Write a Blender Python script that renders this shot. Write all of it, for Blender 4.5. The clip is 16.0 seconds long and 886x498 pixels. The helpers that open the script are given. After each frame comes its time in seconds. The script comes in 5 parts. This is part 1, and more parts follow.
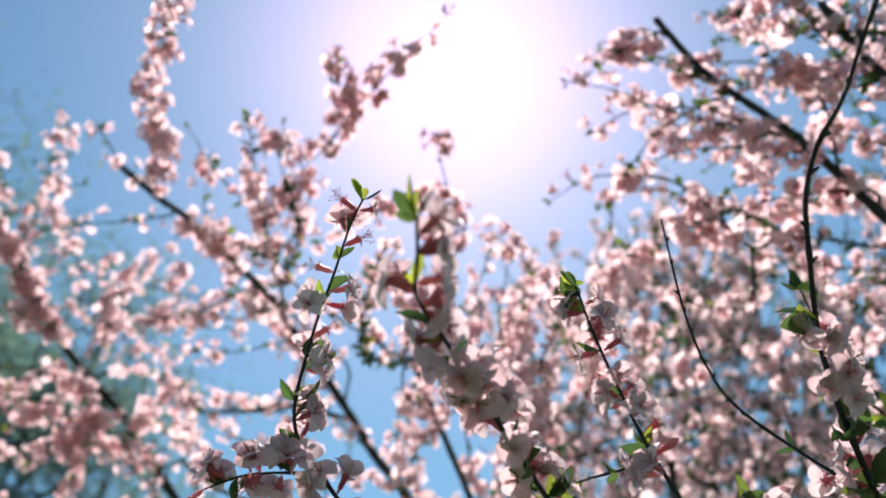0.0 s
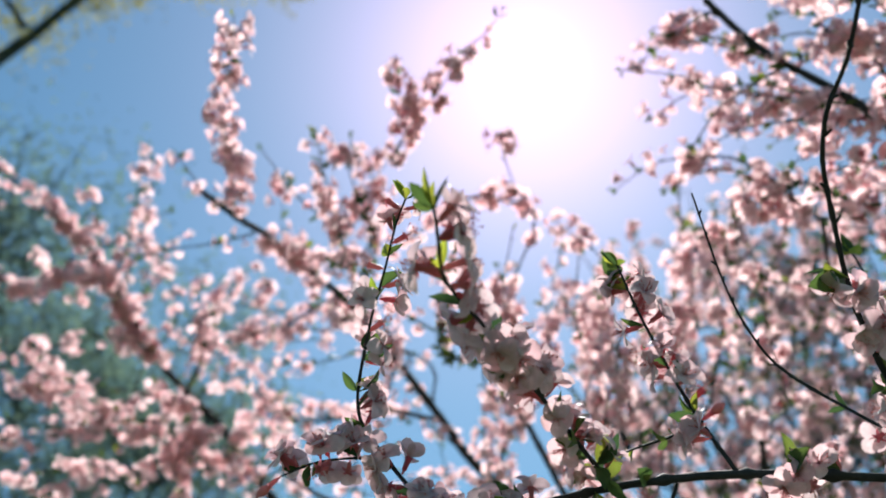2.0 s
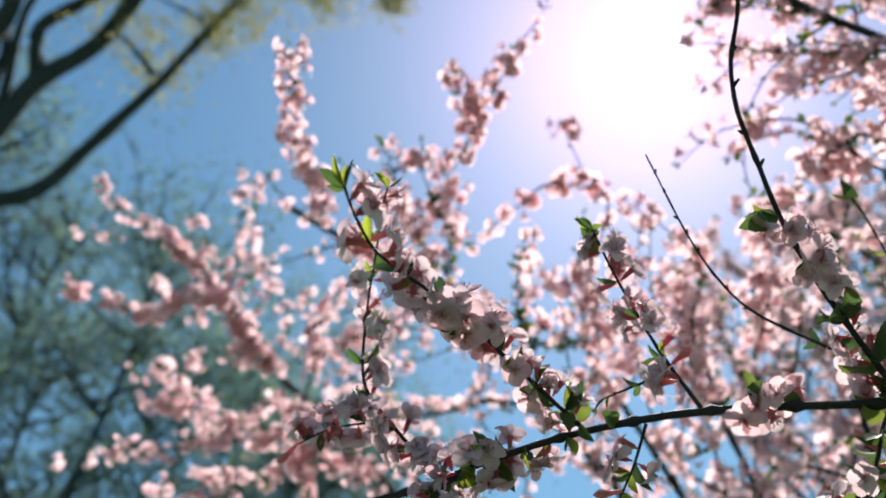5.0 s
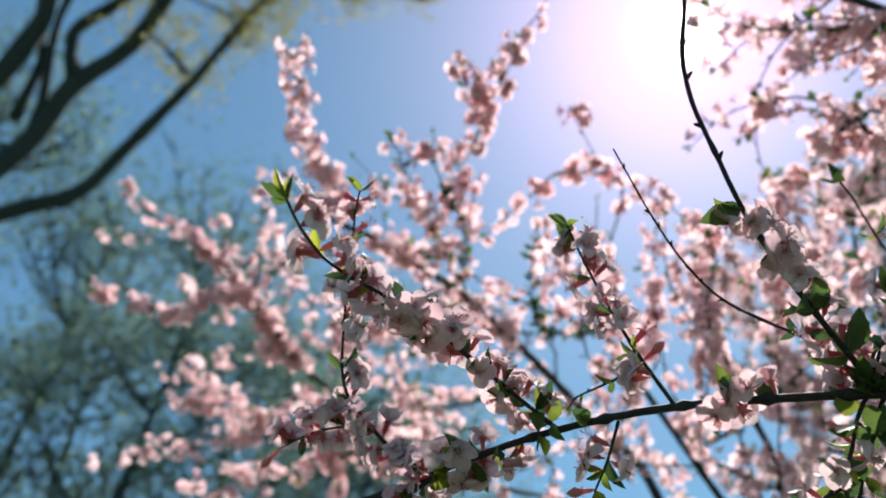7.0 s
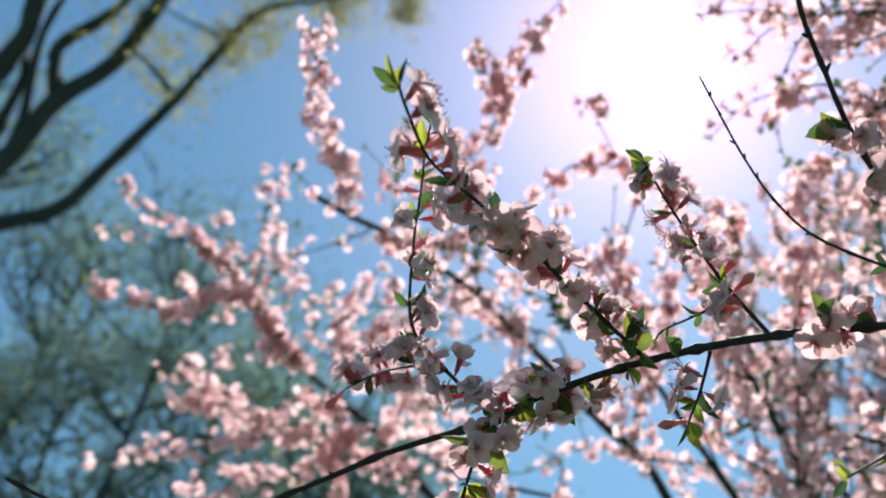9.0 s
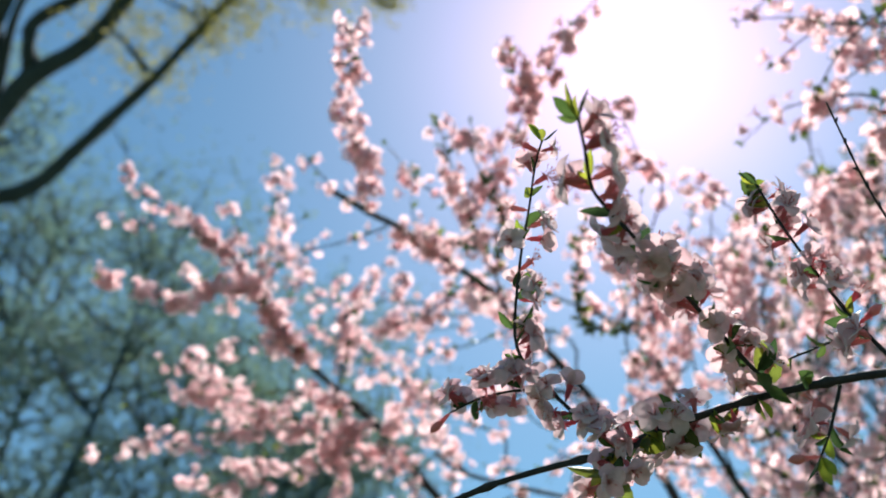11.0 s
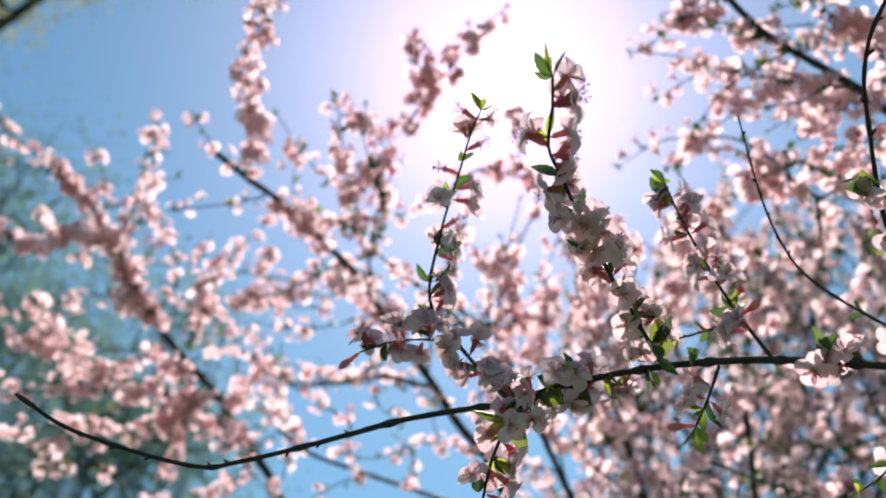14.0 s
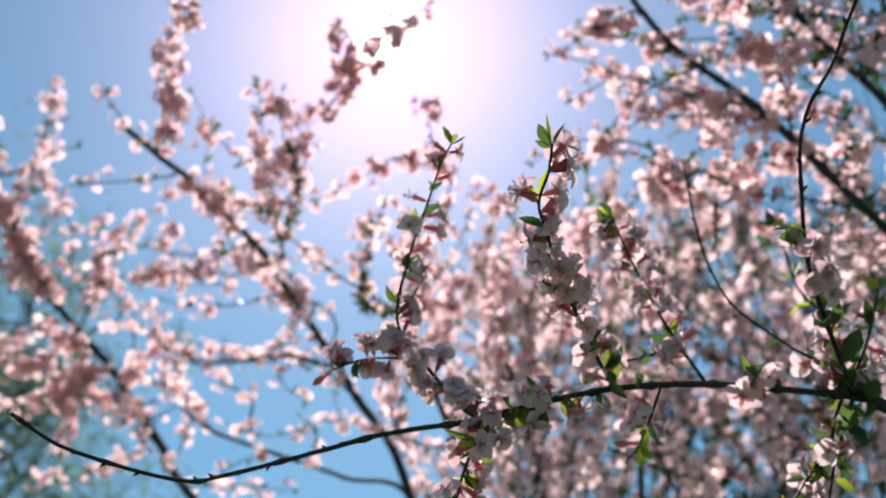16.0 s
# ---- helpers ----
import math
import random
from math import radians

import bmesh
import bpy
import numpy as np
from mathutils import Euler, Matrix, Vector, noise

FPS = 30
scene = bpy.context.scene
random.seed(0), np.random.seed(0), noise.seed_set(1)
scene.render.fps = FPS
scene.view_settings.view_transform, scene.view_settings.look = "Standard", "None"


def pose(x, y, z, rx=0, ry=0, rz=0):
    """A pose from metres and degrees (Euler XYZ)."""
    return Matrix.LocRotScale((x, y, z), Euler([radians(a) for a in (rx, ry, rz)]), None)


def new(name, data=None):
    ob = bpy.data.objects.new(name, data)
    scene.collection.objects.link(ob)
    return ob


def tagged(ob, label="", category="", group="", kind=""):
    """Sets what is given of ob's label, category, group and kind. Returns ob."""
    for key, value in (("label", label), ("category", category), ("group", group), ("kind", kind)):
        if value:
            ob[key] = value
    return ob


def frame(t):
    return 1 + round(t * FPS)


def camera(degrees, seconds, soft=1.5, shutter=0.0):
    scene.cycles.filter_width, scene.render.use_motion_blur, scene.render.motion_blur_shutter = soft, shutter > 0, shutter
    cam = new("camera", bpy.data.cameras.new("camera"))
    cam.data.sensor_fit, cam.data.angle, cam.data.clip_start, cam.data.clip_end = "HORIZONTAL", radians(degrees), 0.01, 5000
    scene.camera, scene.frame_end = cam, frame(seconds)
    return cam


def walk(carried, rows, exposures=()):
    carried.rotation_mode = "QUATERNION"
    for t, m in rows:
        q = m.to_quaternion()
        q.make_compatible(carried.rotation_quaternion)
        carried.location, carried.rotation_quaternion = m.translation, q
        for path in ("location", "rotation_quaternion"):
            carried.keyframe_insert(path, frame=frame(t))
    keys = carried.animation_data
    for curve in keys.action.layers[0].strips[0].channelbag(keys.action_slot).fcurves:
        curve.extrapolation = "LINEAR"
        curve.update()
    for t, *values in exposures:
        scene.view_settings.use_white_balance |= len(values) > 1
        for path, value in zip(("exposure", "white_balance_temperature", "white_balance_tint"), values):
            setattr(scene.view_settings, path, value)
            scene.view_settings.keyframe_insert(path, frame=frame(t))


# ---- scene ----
# ---- camera and walk ----
cam = camera(50.5, 16.0, soft=1.8)
cam.data.dof.use_dof = True
cam.data.dof.focus_distance = 0.46
cam.data.dof.aperture_fstop = 8.2
ROWS = [
    (0.0, 0.0000, 0.0000, 1.4000, 133.00, 0.00, -0.00),
    (0.5, -0.0097, -0.0074, 1.4069, 132.79, 1.21, 2.02),
    (1.0, -0.0014, -0.0104, 1.3992, 132.84, 0.61, 3.88),
    (1.5, 0.0079, -0.0156, 1.3864, 132.97, 0.26, 5.64),
    (2.0, 0.0233, -0.0142, 1.3767, 133.23, -0.38, 6.96),
    (2.5, 0.0410, -0.0260, 1.3689, 133.13, -0.68, 8.99),
    (3.0, 0.0624, -0.0391, 1.3704, 132.61, -0.66, 11.55),
    (3.5, 0.0852, -0.0452, 1.3650, 132.54, -1.11, 13.11),
    (4.0, 0.0971, -0.0432, 1.3536, 132.59, -1.48, 14.63),
    (4.5, 0.1068, -0.0373, 1.3526, 132.42, -1.03, 16.38),
    (5.0, 0.1095, -0.0228, 1.3358, 133.20, -1.97, 16.60),
    (7.5, 0.1507, -0.0129, 1.3438, 132.19, -1.96, 20.10),
    (8.0, 0.1402, -0.0043, 1.3370, 132.77, -1.95, 19.80),
    (8.5, 0.1102, 0.0079, 1.3175, 133.83, -2.09, 18.51),
    (9.0, 0.0825, 0.0113, 1.3167, 133.83, -1.70, 18.40),
    (11.5, 0.0050, -0.0225, 1.3398, 133.07, -1.26, 14.41),
    (12.0, 0.0017, -0.0283, 1.3315, 133.26, -0.96, 11.70),
    (12.5, -0.0047, -0.0159, 1.3300, 133.68, -1.15, 9.96),
    (13.0, -0.0129, -0.0302, 1.3179, 133.50, -1.08, 7.54),
    (13.5, -0.0193, -0.0037, 1.3041, 134.27, -1.81, 5.55),
    (14.0, -0.0312, -0.0183, 1.2981, 133.66, -0.96, 3.83),
    (14.5, -0.0348, -0.0355, 1.3084, 132.76, 0.08, 2.49),
    (15.0, -0.0532, -0.0486, 1.2962, 132.58, 0.92, 0.22),
    (15.5, -0.0705, -0.0287, 1.2951, 133.00, 1.09, -1.97),
    (16.0, -0.0841, -0.0701, 1.3006, 131.37, 2.62, -3.03),
]
EXPOSURES = [(0.0, 0.850), (0.5, 0.930), (1.0, 0.790), (1.5, 0.870), (2.5, 0.735), (3.5, 0.845), (4.0, 0.855), (4.5, 0.680), (5.0, 0.835), (7.5, 0.745), (8.5, 0.865), (9.0, 0.875), (11.5, 0.875), (12.5, 0.825), (14.0, 0.925), (15.0, 0.945), (15.5, 0.930), (16.0, 0.775)]
walk(cam, [(t, pose(x, y, z, rx, ry, rz)) for t, x, y, z, rx, ry, rz in ROWS], EXPOSURES)

# ---- world, sun and exposure ----
SUN_WAY = Vector((0.0117, 0.5896, 0.8076)).normalized()
SUN_ELEVATION = math.asin(SUN_WAY.z)
SUN_AZIMUTH = math.atan2(SUN_WAY.x, SUN_WAY.y)

world = bpy.data.worlds.new("sky")
scene.world = world
world.use_nodes = True
wt = world.node_tree
wt.nodes.clear()


def wnode(kind, **props):
    n = wt.nodes.new(kind)
    for k, v in props.items():
        if k == "operation":
            n.operation = v
        elif k == "blend_type":
            n.blend_type = v
    return n


sky = wt.nodes.new("ShaderNodeTexSky")
sky.sky_type = "NISHITA"
sky.sun_disc = False
sky.sun_elevation = SUN_ELEVATION
sky.sun_rotation = SUN_AZIMUTH
sky.air_density = 1.3
sky.dust_density = 0.3
sky.ozone_density = 2.5
way = wt.nodes.new("ShaderNodeTexCoord")
dot = wnode("ShaderNodeVectorMath", operation="DOT_PRODUCT")
dot.inputs[1].default_value = SUN_WAY
angle = wnode("ShaderNodeMath", operation="ARCCOSINE")
wt.links.new(way.outputs["Generated"], dot.inputs[0])
wt.links.new(dot.outputs["Value"], angle.inputs[0])


def sun_glow(width, power):
    """Circumsolar light with the lens glow in it: exp(-(angle / width) ** power)."""
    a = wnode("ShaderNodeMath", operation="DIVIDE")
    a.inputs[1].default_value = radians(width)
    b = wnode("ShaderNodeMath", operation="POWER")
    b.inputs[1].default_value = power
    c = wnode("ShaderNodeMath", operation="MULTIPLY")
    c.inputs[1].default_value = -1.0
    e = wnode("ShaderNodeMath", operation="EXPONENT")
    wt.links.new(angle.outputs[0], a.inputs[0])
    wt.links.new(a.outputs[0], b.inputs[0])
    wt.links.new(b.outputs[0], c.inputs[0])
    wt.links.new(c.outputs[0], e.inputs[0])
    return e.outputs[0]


def background(colour, strength):
    n = wt.nodes.new("ShaderNodeBackground")
    if isinstance(colour, tuple):
        n.inputs["Color"].default_value = (*colour, 1)
    else:
        wt.links.new(colour, n.inputs["Color"])
    if isinstance(strength, float):
        n.inputs["Strength"].default_value = strength
    else:
        wt.links.new(strength, n.inputs["Strength"])
    return n.outputs[0]


def times(socket, factor):
    m = wnode("ShaderNodeMath", operation="MULTIPLY")
    m.inputs[1].default_value = factor
    wt.links.new(socket, m.inputs[0])
    return m.outputs[0]


tint = wt.nodes.new("ShaderNodeMix")
tint.data_type, tint.blend_type = "RGBA", "MULTIPLY"
tint.inputs[0].default_value = 1.0
tint.inputs[7].default_value = (0.65, 0.98, 1.0, 1)
wt.links.new(sky.outputs[0], tint.inputs[6])
blue = tint.outputs[2]
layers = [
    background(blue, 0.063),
    background((1.0, 0.98, 0.86), times(sun_glow(1.65, 2.4), 3.2)),
    # Two pink layers: lens glow round the sun, put into the sky's colour.
    background((1.0, 0.26, 0.74), times(sun_glow(7.0, 1.6), 0.38)),
    background((1.0, 0.56, 0.84), times(sun_glow(12.5, 1.6), 0.31)),
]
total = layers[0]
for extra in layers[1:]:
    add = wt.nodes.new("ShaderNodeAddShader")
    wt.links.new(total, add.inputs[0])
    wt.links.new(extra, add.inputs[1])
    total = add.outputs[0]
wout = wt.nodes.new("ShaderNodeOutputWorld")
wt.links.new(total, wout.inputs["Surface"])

sun_data = bpy.data.lights.new("sun", "SUN")
sun_data.energy = 5.0
sun_data.angle = radians(0.53)
sun_data.color = (1.0, 0.96, 0.91)
sun = new("sun", sun_data)
sun.rotation_mode = "QUATERNION"
sun.rotation_quaternion = SUN_WAY.to_track_quat("Z", "Y")
sun.location = SUN_WAY * 40


# ---- materials ----
def material(name):
    m = bpy.data.materials.new(name)
    m.use_nodes = True
    m.node_tree.nodes.clear()
    return m, m.node_tree


def mnode(nt, kind, **values):
    n = nt.nodes.new(kind)
    for k, v in values.items():
        n.inputs[k.replace("_", " ")].default_value = v
    return n


def ramp(nt, source, *stops):
    r = nt.nodes.new("ShaderNodeValToRGB")
    while len(r.color_ramp.elements) < len(stops):
        r.color_ramp.elements.new(0.5)
    for e, (at, colour) in zip(r.color_ramp.elements, stops):
        e.position, e.color = at, (*colour, 1)
    nt.links.new(source, r.inputs["Fac"])
    return r.outputs["Color"]


def mixed(nt, fac, a, b, blend="MIX"):
    m = nt.nodes.new("ShaderNodeMix")
    m.data_type, m.blend_type = "RGBA", blend
    for socket, v in ((m.inputs[0], fac), (m.inputs[6], a), (m.inputs[7], b)):
        if isinstance(v, tuple):
            socket.default_value = (*v, 1)
        elif isinstance(v, float):
            socket.default_value = v
        else:
            nt.links.new(v, socket)
    return m.outputs[2]


def chance(nt, islands):
    """A number that differs from piece to piece."""
    if islands:
        return nt.nodes.new("ShaderNodeNewGeometry").outputs["Random Per Island"]
    return nt.nodes.new("ShaderNodeObjectInfo").outputs["Random"]


def thin_material(name, colours, through_colours, share, roughness, grain, islands, relief=0.15):
    """A thin, translucent sheet: petal or leaf."""
    m, nt = material(name)
    pick = chance(nt, islands)
    tc = nt.nodes.new("ShaderNodeTexCoord")
    n1 = mnode(nt, "ShaderNodeTexNoise", Scale=grain, Detail=4.0, Roughness=0.6)
    nt.links.new(tc.outputs["Object"], n1.inputs["Vector"])
    patch = ramp(nt, n1.outputs["Fac"], (0.3, (0.82, 0.82, 0.82)), (0.7, (1, 1, 1)))
    front = mixed(nt, 1.0, ramp(nt, pick, *[(i / (len(colours) - 1), c) for i, c in enumerate(colours)]), patch, "MULTIPLY")
    back = mixed(nt, 1.0, ramp(nt, pick, *[(i / (len(through_colours) - 1), c) for i, c in enumerate(through_colours)]), patch, "MULTIPLY")
    bump = mnode(nt, "ShaderNodeBump", Strength=relief, Distance=0.0006)
    nt.links.new(n1.outputs["Fac"], bump.inputs["Height"])
    p = mnode(nt, "ShaderNodeBsdfPrincipled", Roughness=roughness)
    p.inputs["Specular IOR Level"].default_value = 0.3
    nt.links.new(front, p.inputs["Base Color"])
    nt.links.new(bump.outputs[0], p.inputs["Normal"])
    tr = nt.nodes.new("ShaderNodeBsdfTranslucent")
    nt.links.new(back, tr.inputs["Color"])
    mix = mnode(nt, "ShaderNodeMixShader", Fac=share)
    nt.links.new(p.outputs[0], mix.inputs[1])
    nt.links.new(tr.outputs[0], mix.inputs[2])
    out = nt.nodes.new("ShaderNodeOutputMaterial")
    nt.links.new(mix.outputs[0], out.inputs["Surface"])
    return m


def solid_material(name, dark, light, roughness, scale, relief, stretch=(1, 1, 1), metal=0.0):
    m, nt = material(name)
    tc = nt.nodes.new("ShaderNodeTexCoord")
    mp = nt.nodes.new("ShaderNodeMapping")
    mp.inputs["Scale"].default_value = stretch
    nt.links.new(tc.outputs["Object"], mp.inputs["Vector"])
    n1 = mnode(nt, "ShaderNodeTexNoise", Scale=scale, Detail=6.0, Roughness=0.65)
    n2 = mnode(nt, "ShaderNodeTexNoise", Scale=scale * 0.13, Detail=3.0)
    for n in (n1, n2):
        nt.links.new(mp.outputs[0], n.inputs["Vector"])
    both = mixed(nt, 0.4, n1.outputs["Fac"], n2.outputs["Fac"])
    colour = ramp(nt, both, (0.32, dark), (0.68, light))
    bump = mnode(nt, "ShaderNodeBump", Strength=0.7, Distance=relief)
    nt.links.new(both, bump.inputs["Height"])
    p = mnode(nt, "ShaderNodeBsdfPrincipled", Roughness=roughness, Metallic=metal)
    p.inputs["Specular IOR Level"].default_value = 0.25
    nt.links.new(colour, p.inputs["Base Color"])
    nt.links.new(bump.outputs[0], p.inputs["Normal"])
    out = nt.nodes.new("ShaderNodeOutputMaterial")
    nt.links.new(p.outputs[0], out.inputs["Surface"])
    return m


PETAL_FRONT = [(0.84, 0.65, 0.68), (0.87, 0.73, 0.75), (0.81, 0.56, 0.60)]
PETAL_BACK = [(0.97, 0.68, 0.70), (0.98, 0.76, 0.77), (0.95, 0.58, 0.61)]
petal_mat = thin_material("petal", PETAL_FRONT, PETAL_BACK, 0.72, 0.6, 260.0, False)
petals_mat = thin_material("petals_massed", PETAL_FRONT, PETAL_BACK, 0.72, 0.6, 260.0, True)
# Greyed copy of the petal: the near clusters' own shade, put into colour.
shaded_petal_mat = thin_material("petal_near_shaded", [(0.56, 0.51, 0.54), (0.60, 0.56, 0.59), (0.54, 0.44, 0.48)], [(0.90, 0.64, 0.66), (0.92, 0.72, 0.73), (0.88, 0.55, 0.59)], 0.48, 0.6, 320.0, False)
LEAF_FRONT = [(0.04, 0.085, 0.03), (0.06, 0.11, 0.03)]
LEAF_BACK = [(0.05, 0.10, 0.04), (0.07, 0.13, 0.04), (0.09, 0.16, 0.04), (0.13, 0.20, 0.045), (0.38, 0.42, 0.05)]
leaf_mat = thin_material("leaf", LEAF_FRONT, LEAF_BACK, 0.45, 0.55, 300.0, False, 0.5)
tip_leaf_mat = thin_material("tip_leaf", [(0.14, 0.19, 0.035), (0.17, 0.20, 0.04)], [(0.24, 0.34, 0.04), (0.40, 0.46, 0.05), (0.46, 0.48, 0.06)], 0.6, 0.55, 300.0, False, 0.5)
leaves_mat = thin_material("leaves_massed", LEAF_FRONT, LEAF_BACK, 0.45, 0.55, 300.0, True, 0.5)
calyx_mat = thin_material("calyx", [(0.48, 0.13, 0.16), (0.58, 0.27, 0.27)], [(0.74, 0.19, 0.25), (0.80, 0.38, 0.39)], 0.5, 0.5, 400.0, False)
stamen_mat = thin_material("stamen", [(0.62, 0.20, 0.20), (0.70, 0.32, 0.26)], [(0.7, 0.2, 0.18), (0.75, 0.35, 0.25)], 0.35, 0.6, 400.0, False)
bud_mat = thin_material("bud", [(0.55, 0.20, 0.22), (0.65, 0.32, 0.32)], [(0.6, 0.2, 0.2), (0.7, 0.3, 0.3)], 0.3, 0.5, 300.0, False)
bark_mat = solid_material("bark", (0.010, 0.013, 0.015), (0.038, 0.043, 0.044), 0.75, 420.0, 0.0007)
# Bark shifted to blue-teal: the haze before the trees is in its colour.
hazed_bark_mat = solid_material("tree_bark_hazed", (0.018, 0.036, 0.044), (0.048, 0.080, 0.092), 0.9, 14.0, 0.012)
ground_mat = solid_material("ground", (0.035, 0.045, 0.018), (0.12, 0.11, 0.06), 0.95, 3.0, 0.03)
YOUNG_FRONT = [(0.16, 0.17, 0.04), (0.22, 0.21, 0.07)]
YOUNG_BACK = [(0.34, 0.34, 0.08), (0.42, 0.38, 0.14)]
young_mat = thin_material("young_leaves", YOUNG_FRONT, YOUNG_BACK, 0.5, 0.6, 30.0, True)
# Leaf colours carry the bluish haze of distance as well as the green.
hazed_leaf_mat = thin_material("far_leaves_hazed", [(0.04, 0.075, 0.065), (0.07, 0.09, 0.055)], [(0.115, 0.225, 0.235), (0.175, 0.26, 0.17)], 0.60, 0.7, 5.0, True)


# ---- mesh tools ----
def mesh_of(name, verts, faces, mats, slots=None, smooth=True):
    me = bpy.data.meshes.new(name)
    me.from_pydata([tuple(v) for v in verts], [], [tuple(int(i) for i in f) for f in faces])
    for m in mats:
        me.materials.append(m)
    if slots is not None:
        me.polygons.foreach_set("material_index", np.asarray(slots, dtype=np.int32))
    me.polygons.foreach_set("use_smooth", np.full(len(me.polygons), smooth))
    me.update()
    return me


def part(name, me, parent, m=None, label=""):
    ob = new(name, me)
    ob.parent = parent
    if m is not None:
        ob.matrix_basis = m
    return tagged(ob, label) if label else ob


def spline(pts, step):
    """Points along a smooth curve through pts, about step apart."""
    pts = [Vector(p) for p in pts]
    ext = [pts[0] * 2 - pts[1], *pts, pts[-1] * 2 - pts[-2]]
    out = []
    for i in range(1, len(ext) - 2):
        a, b, c, d = ext[i - 1:i + 3]
        n = max(2, int((c - b).length / step))
        for k in range(n):
            t = k / n
            out.append(0.5 * (2 * b + (c - a) * t + (2 * a - 5 * b + 4 * c - d) * t * t + (3 * b - a - 3 * c + d) * t ** 3))
    out.append(pts[-1])
    return out


def frames_along(line):
    """A tangent and two crossing directions at every point of a line."""
    out, side = [], None
    for i, p in enumerate(line):
        t = (line[min(i + 1, len(line) - 1)] - line[max(i - 1, 0)]).normalized()
        if side is None:
            side = t.orthogonal().normalized()
        side = (side - t * side.dot(t)).normalized()
        out.append((t, side, t.cross(side)))
    return out


def tube(line, r0, r1, sides, rng, knots=0.0, wobble=0.1, gap=9):
    """A tapered, slightly knobbly stem with closed ends."""
    fr = frames_along(line)
    verts, faces = [], []
    n = len(line)
    phase = rng.randrange(gap)
    for i, (p, (t, s, u)) in enumerate(zip(line, fr)):
        r = r0 + (r1 - r0) * (i / (n - 1)) ** 0.85
        if (i + phase) % gap == 0:
            r *= 1 + knots * rng.uniform(0.4, 1.0)
        for k in range(sides):
            a = 2 * math.pi * k / sides
            q = r * (1 + wobble * rng.uniform(-1, 1))
            verts.append(p + (s * math.cos(a) + u * math.sin(a)) * q)
    for i in range(n - 1):
        for k in range(sides):
            a, b = i * sides + k, i * sides + (k + 1) % sides
            faces.append((a, b, b + sides, a + sides))
    verts += [line[0], line[-1] + fr[-1][0] * r1]
    for k in range(sides):
        faces.append(((k + 1) % sides, k, len(verts) - 2))
        faces.append(((n - 1) * sides + k, (n - 1) * sides + (k + 1) % sides, len(verts) - 1))
    return verts, faces


def petal_shape(length, width, lift, cup, along, across, rng):
    """A rounded petal with a narrow base, growing along +x, in the flower's own frame."""
    verts, faces = [], []
    tilt = lift + rng.uniform(-0.15, 0.15)
    curl, twist = rng.uniform(-0.2, 0.5), rng.uniform(-0.25, 0.25)
    for i in range(along + 1):
        u = math.sin(0.5 * math.pi * i / along) ** 0.9
        grow = min(1.0, u / 0.55)
        half = width * (0.16 + 0.84 * grow * (2 - grow))
        if u > 0.55:
            half *= math.sqrt(max(0.1, 1 - ((u - 0.55) / 0.45) ** 2))
        a = tilt - curl * u * u
        for j in range(across + 1):
            v = j / across * 2 - 1
            reach = length * (u - 0.05 * u * v * v - (0.05 if abs(v) < 0.2 else 0) * u ** 6)
            y = v * half
            z = cup * half * v * v + twist * y * u + rng.uniform(-1, 1) * 0.00018
            verts.append(Vector((reach * math.cos(a) - z * math.sin(a), y, reach * math.sin(a) + z * math.cos(a))))
    for i in range(along):
        for j in range(across):
            a = i * (across + 1) + j
            faces.append((a, a + 1, a + across + 2, a + across + 1))
    return verts, faces


def calyx_shape(sides, tube_len=0.0050, sepals=True):
    """A red tube on a short stalk with five bent-back sepals, along +z."""
    verts, faces = [], []
    profile = [(0.0, 0.0006), (0.0018, 0.0006), (0.0026, 0.0013), (0.0026 + tube_len * 0.5, 0.00145), (0.0026 + tube_len, 0.0019)]
    if not sepals:
        profile = [profile[0], profile[3], profile[4]]
    for z, r in profile:
        for k in range(sides):
            a = 2 * math.pi * k / sides
            verts.append(Vector((r * math.cos(a), r * math.sin(a), z)))
    for i in range(len(profile) - 1):
        for k in range(sides):
            a, b = i * sides + k, i * sides + (k + 1) % sides
            faces.append((a, b, b + sides, a + sides))
    top = profile[-1][0]
    for k in range(5 if sepals else 0):
        a = 2 * math.pi * (k + 0.5) / 5
        c, s = math.cos(a), math.sin(a)
        n = len(verts)
        for r, w, z in ((0.0016, 0.0010, top - 0.0002), (0.0032, 0.0008, top - 0.0006), (0.0046, 0.0001, top - 0.0016)):
            for side in (-1, 1):
                verts.append(Vector((c * r - s * w * side, s * r + c * w * side, z)))
        faces += [(n, n + 1, n + 3, n + 2), (n + 2, n + 3, n + 5, n + 4)]
    return verts, faces, top


def stamen_shape(count, top, rng):
    verts, faces = [], []
    for k in range(count):
        a, lean = rng.uniform(0, 2 * math.pi), rng.uniform(0.1, 0.75)
        way = Vector((math.cos(a) * math.sin(lean), math.sin(a) * math.sin(lean), math.cos(lean)))
        side = way.orthogonal().normalized()
        up = way.cross(side)
        root, tip = Vector((0, 0, top - 0.001)), Vector((0, 0, top - 0.001)) + way * rng.uniform(0.004, 0.0075)
        n = len(verts)
        for p, r in ((root, 0.00012), (tip, 0.0001), (tip, 0.00042), (tip + way * 0.0008, 0.0003)):
            for b in range(3):
                g = 2 * math.pi * b / 3
                verts.append(p + (side * math.cos(g) + up * math.sin(g)) * r)
        for ring in range(3):
            for b in range(3):
                i, j = n + ring * 3 + b, n + ring * 3 + (b + 1) % 3
                faces.append((i, j, j + 3, i + 3))
        faces.append((n + 9, n + 10, n + 11))
    return verts, faces


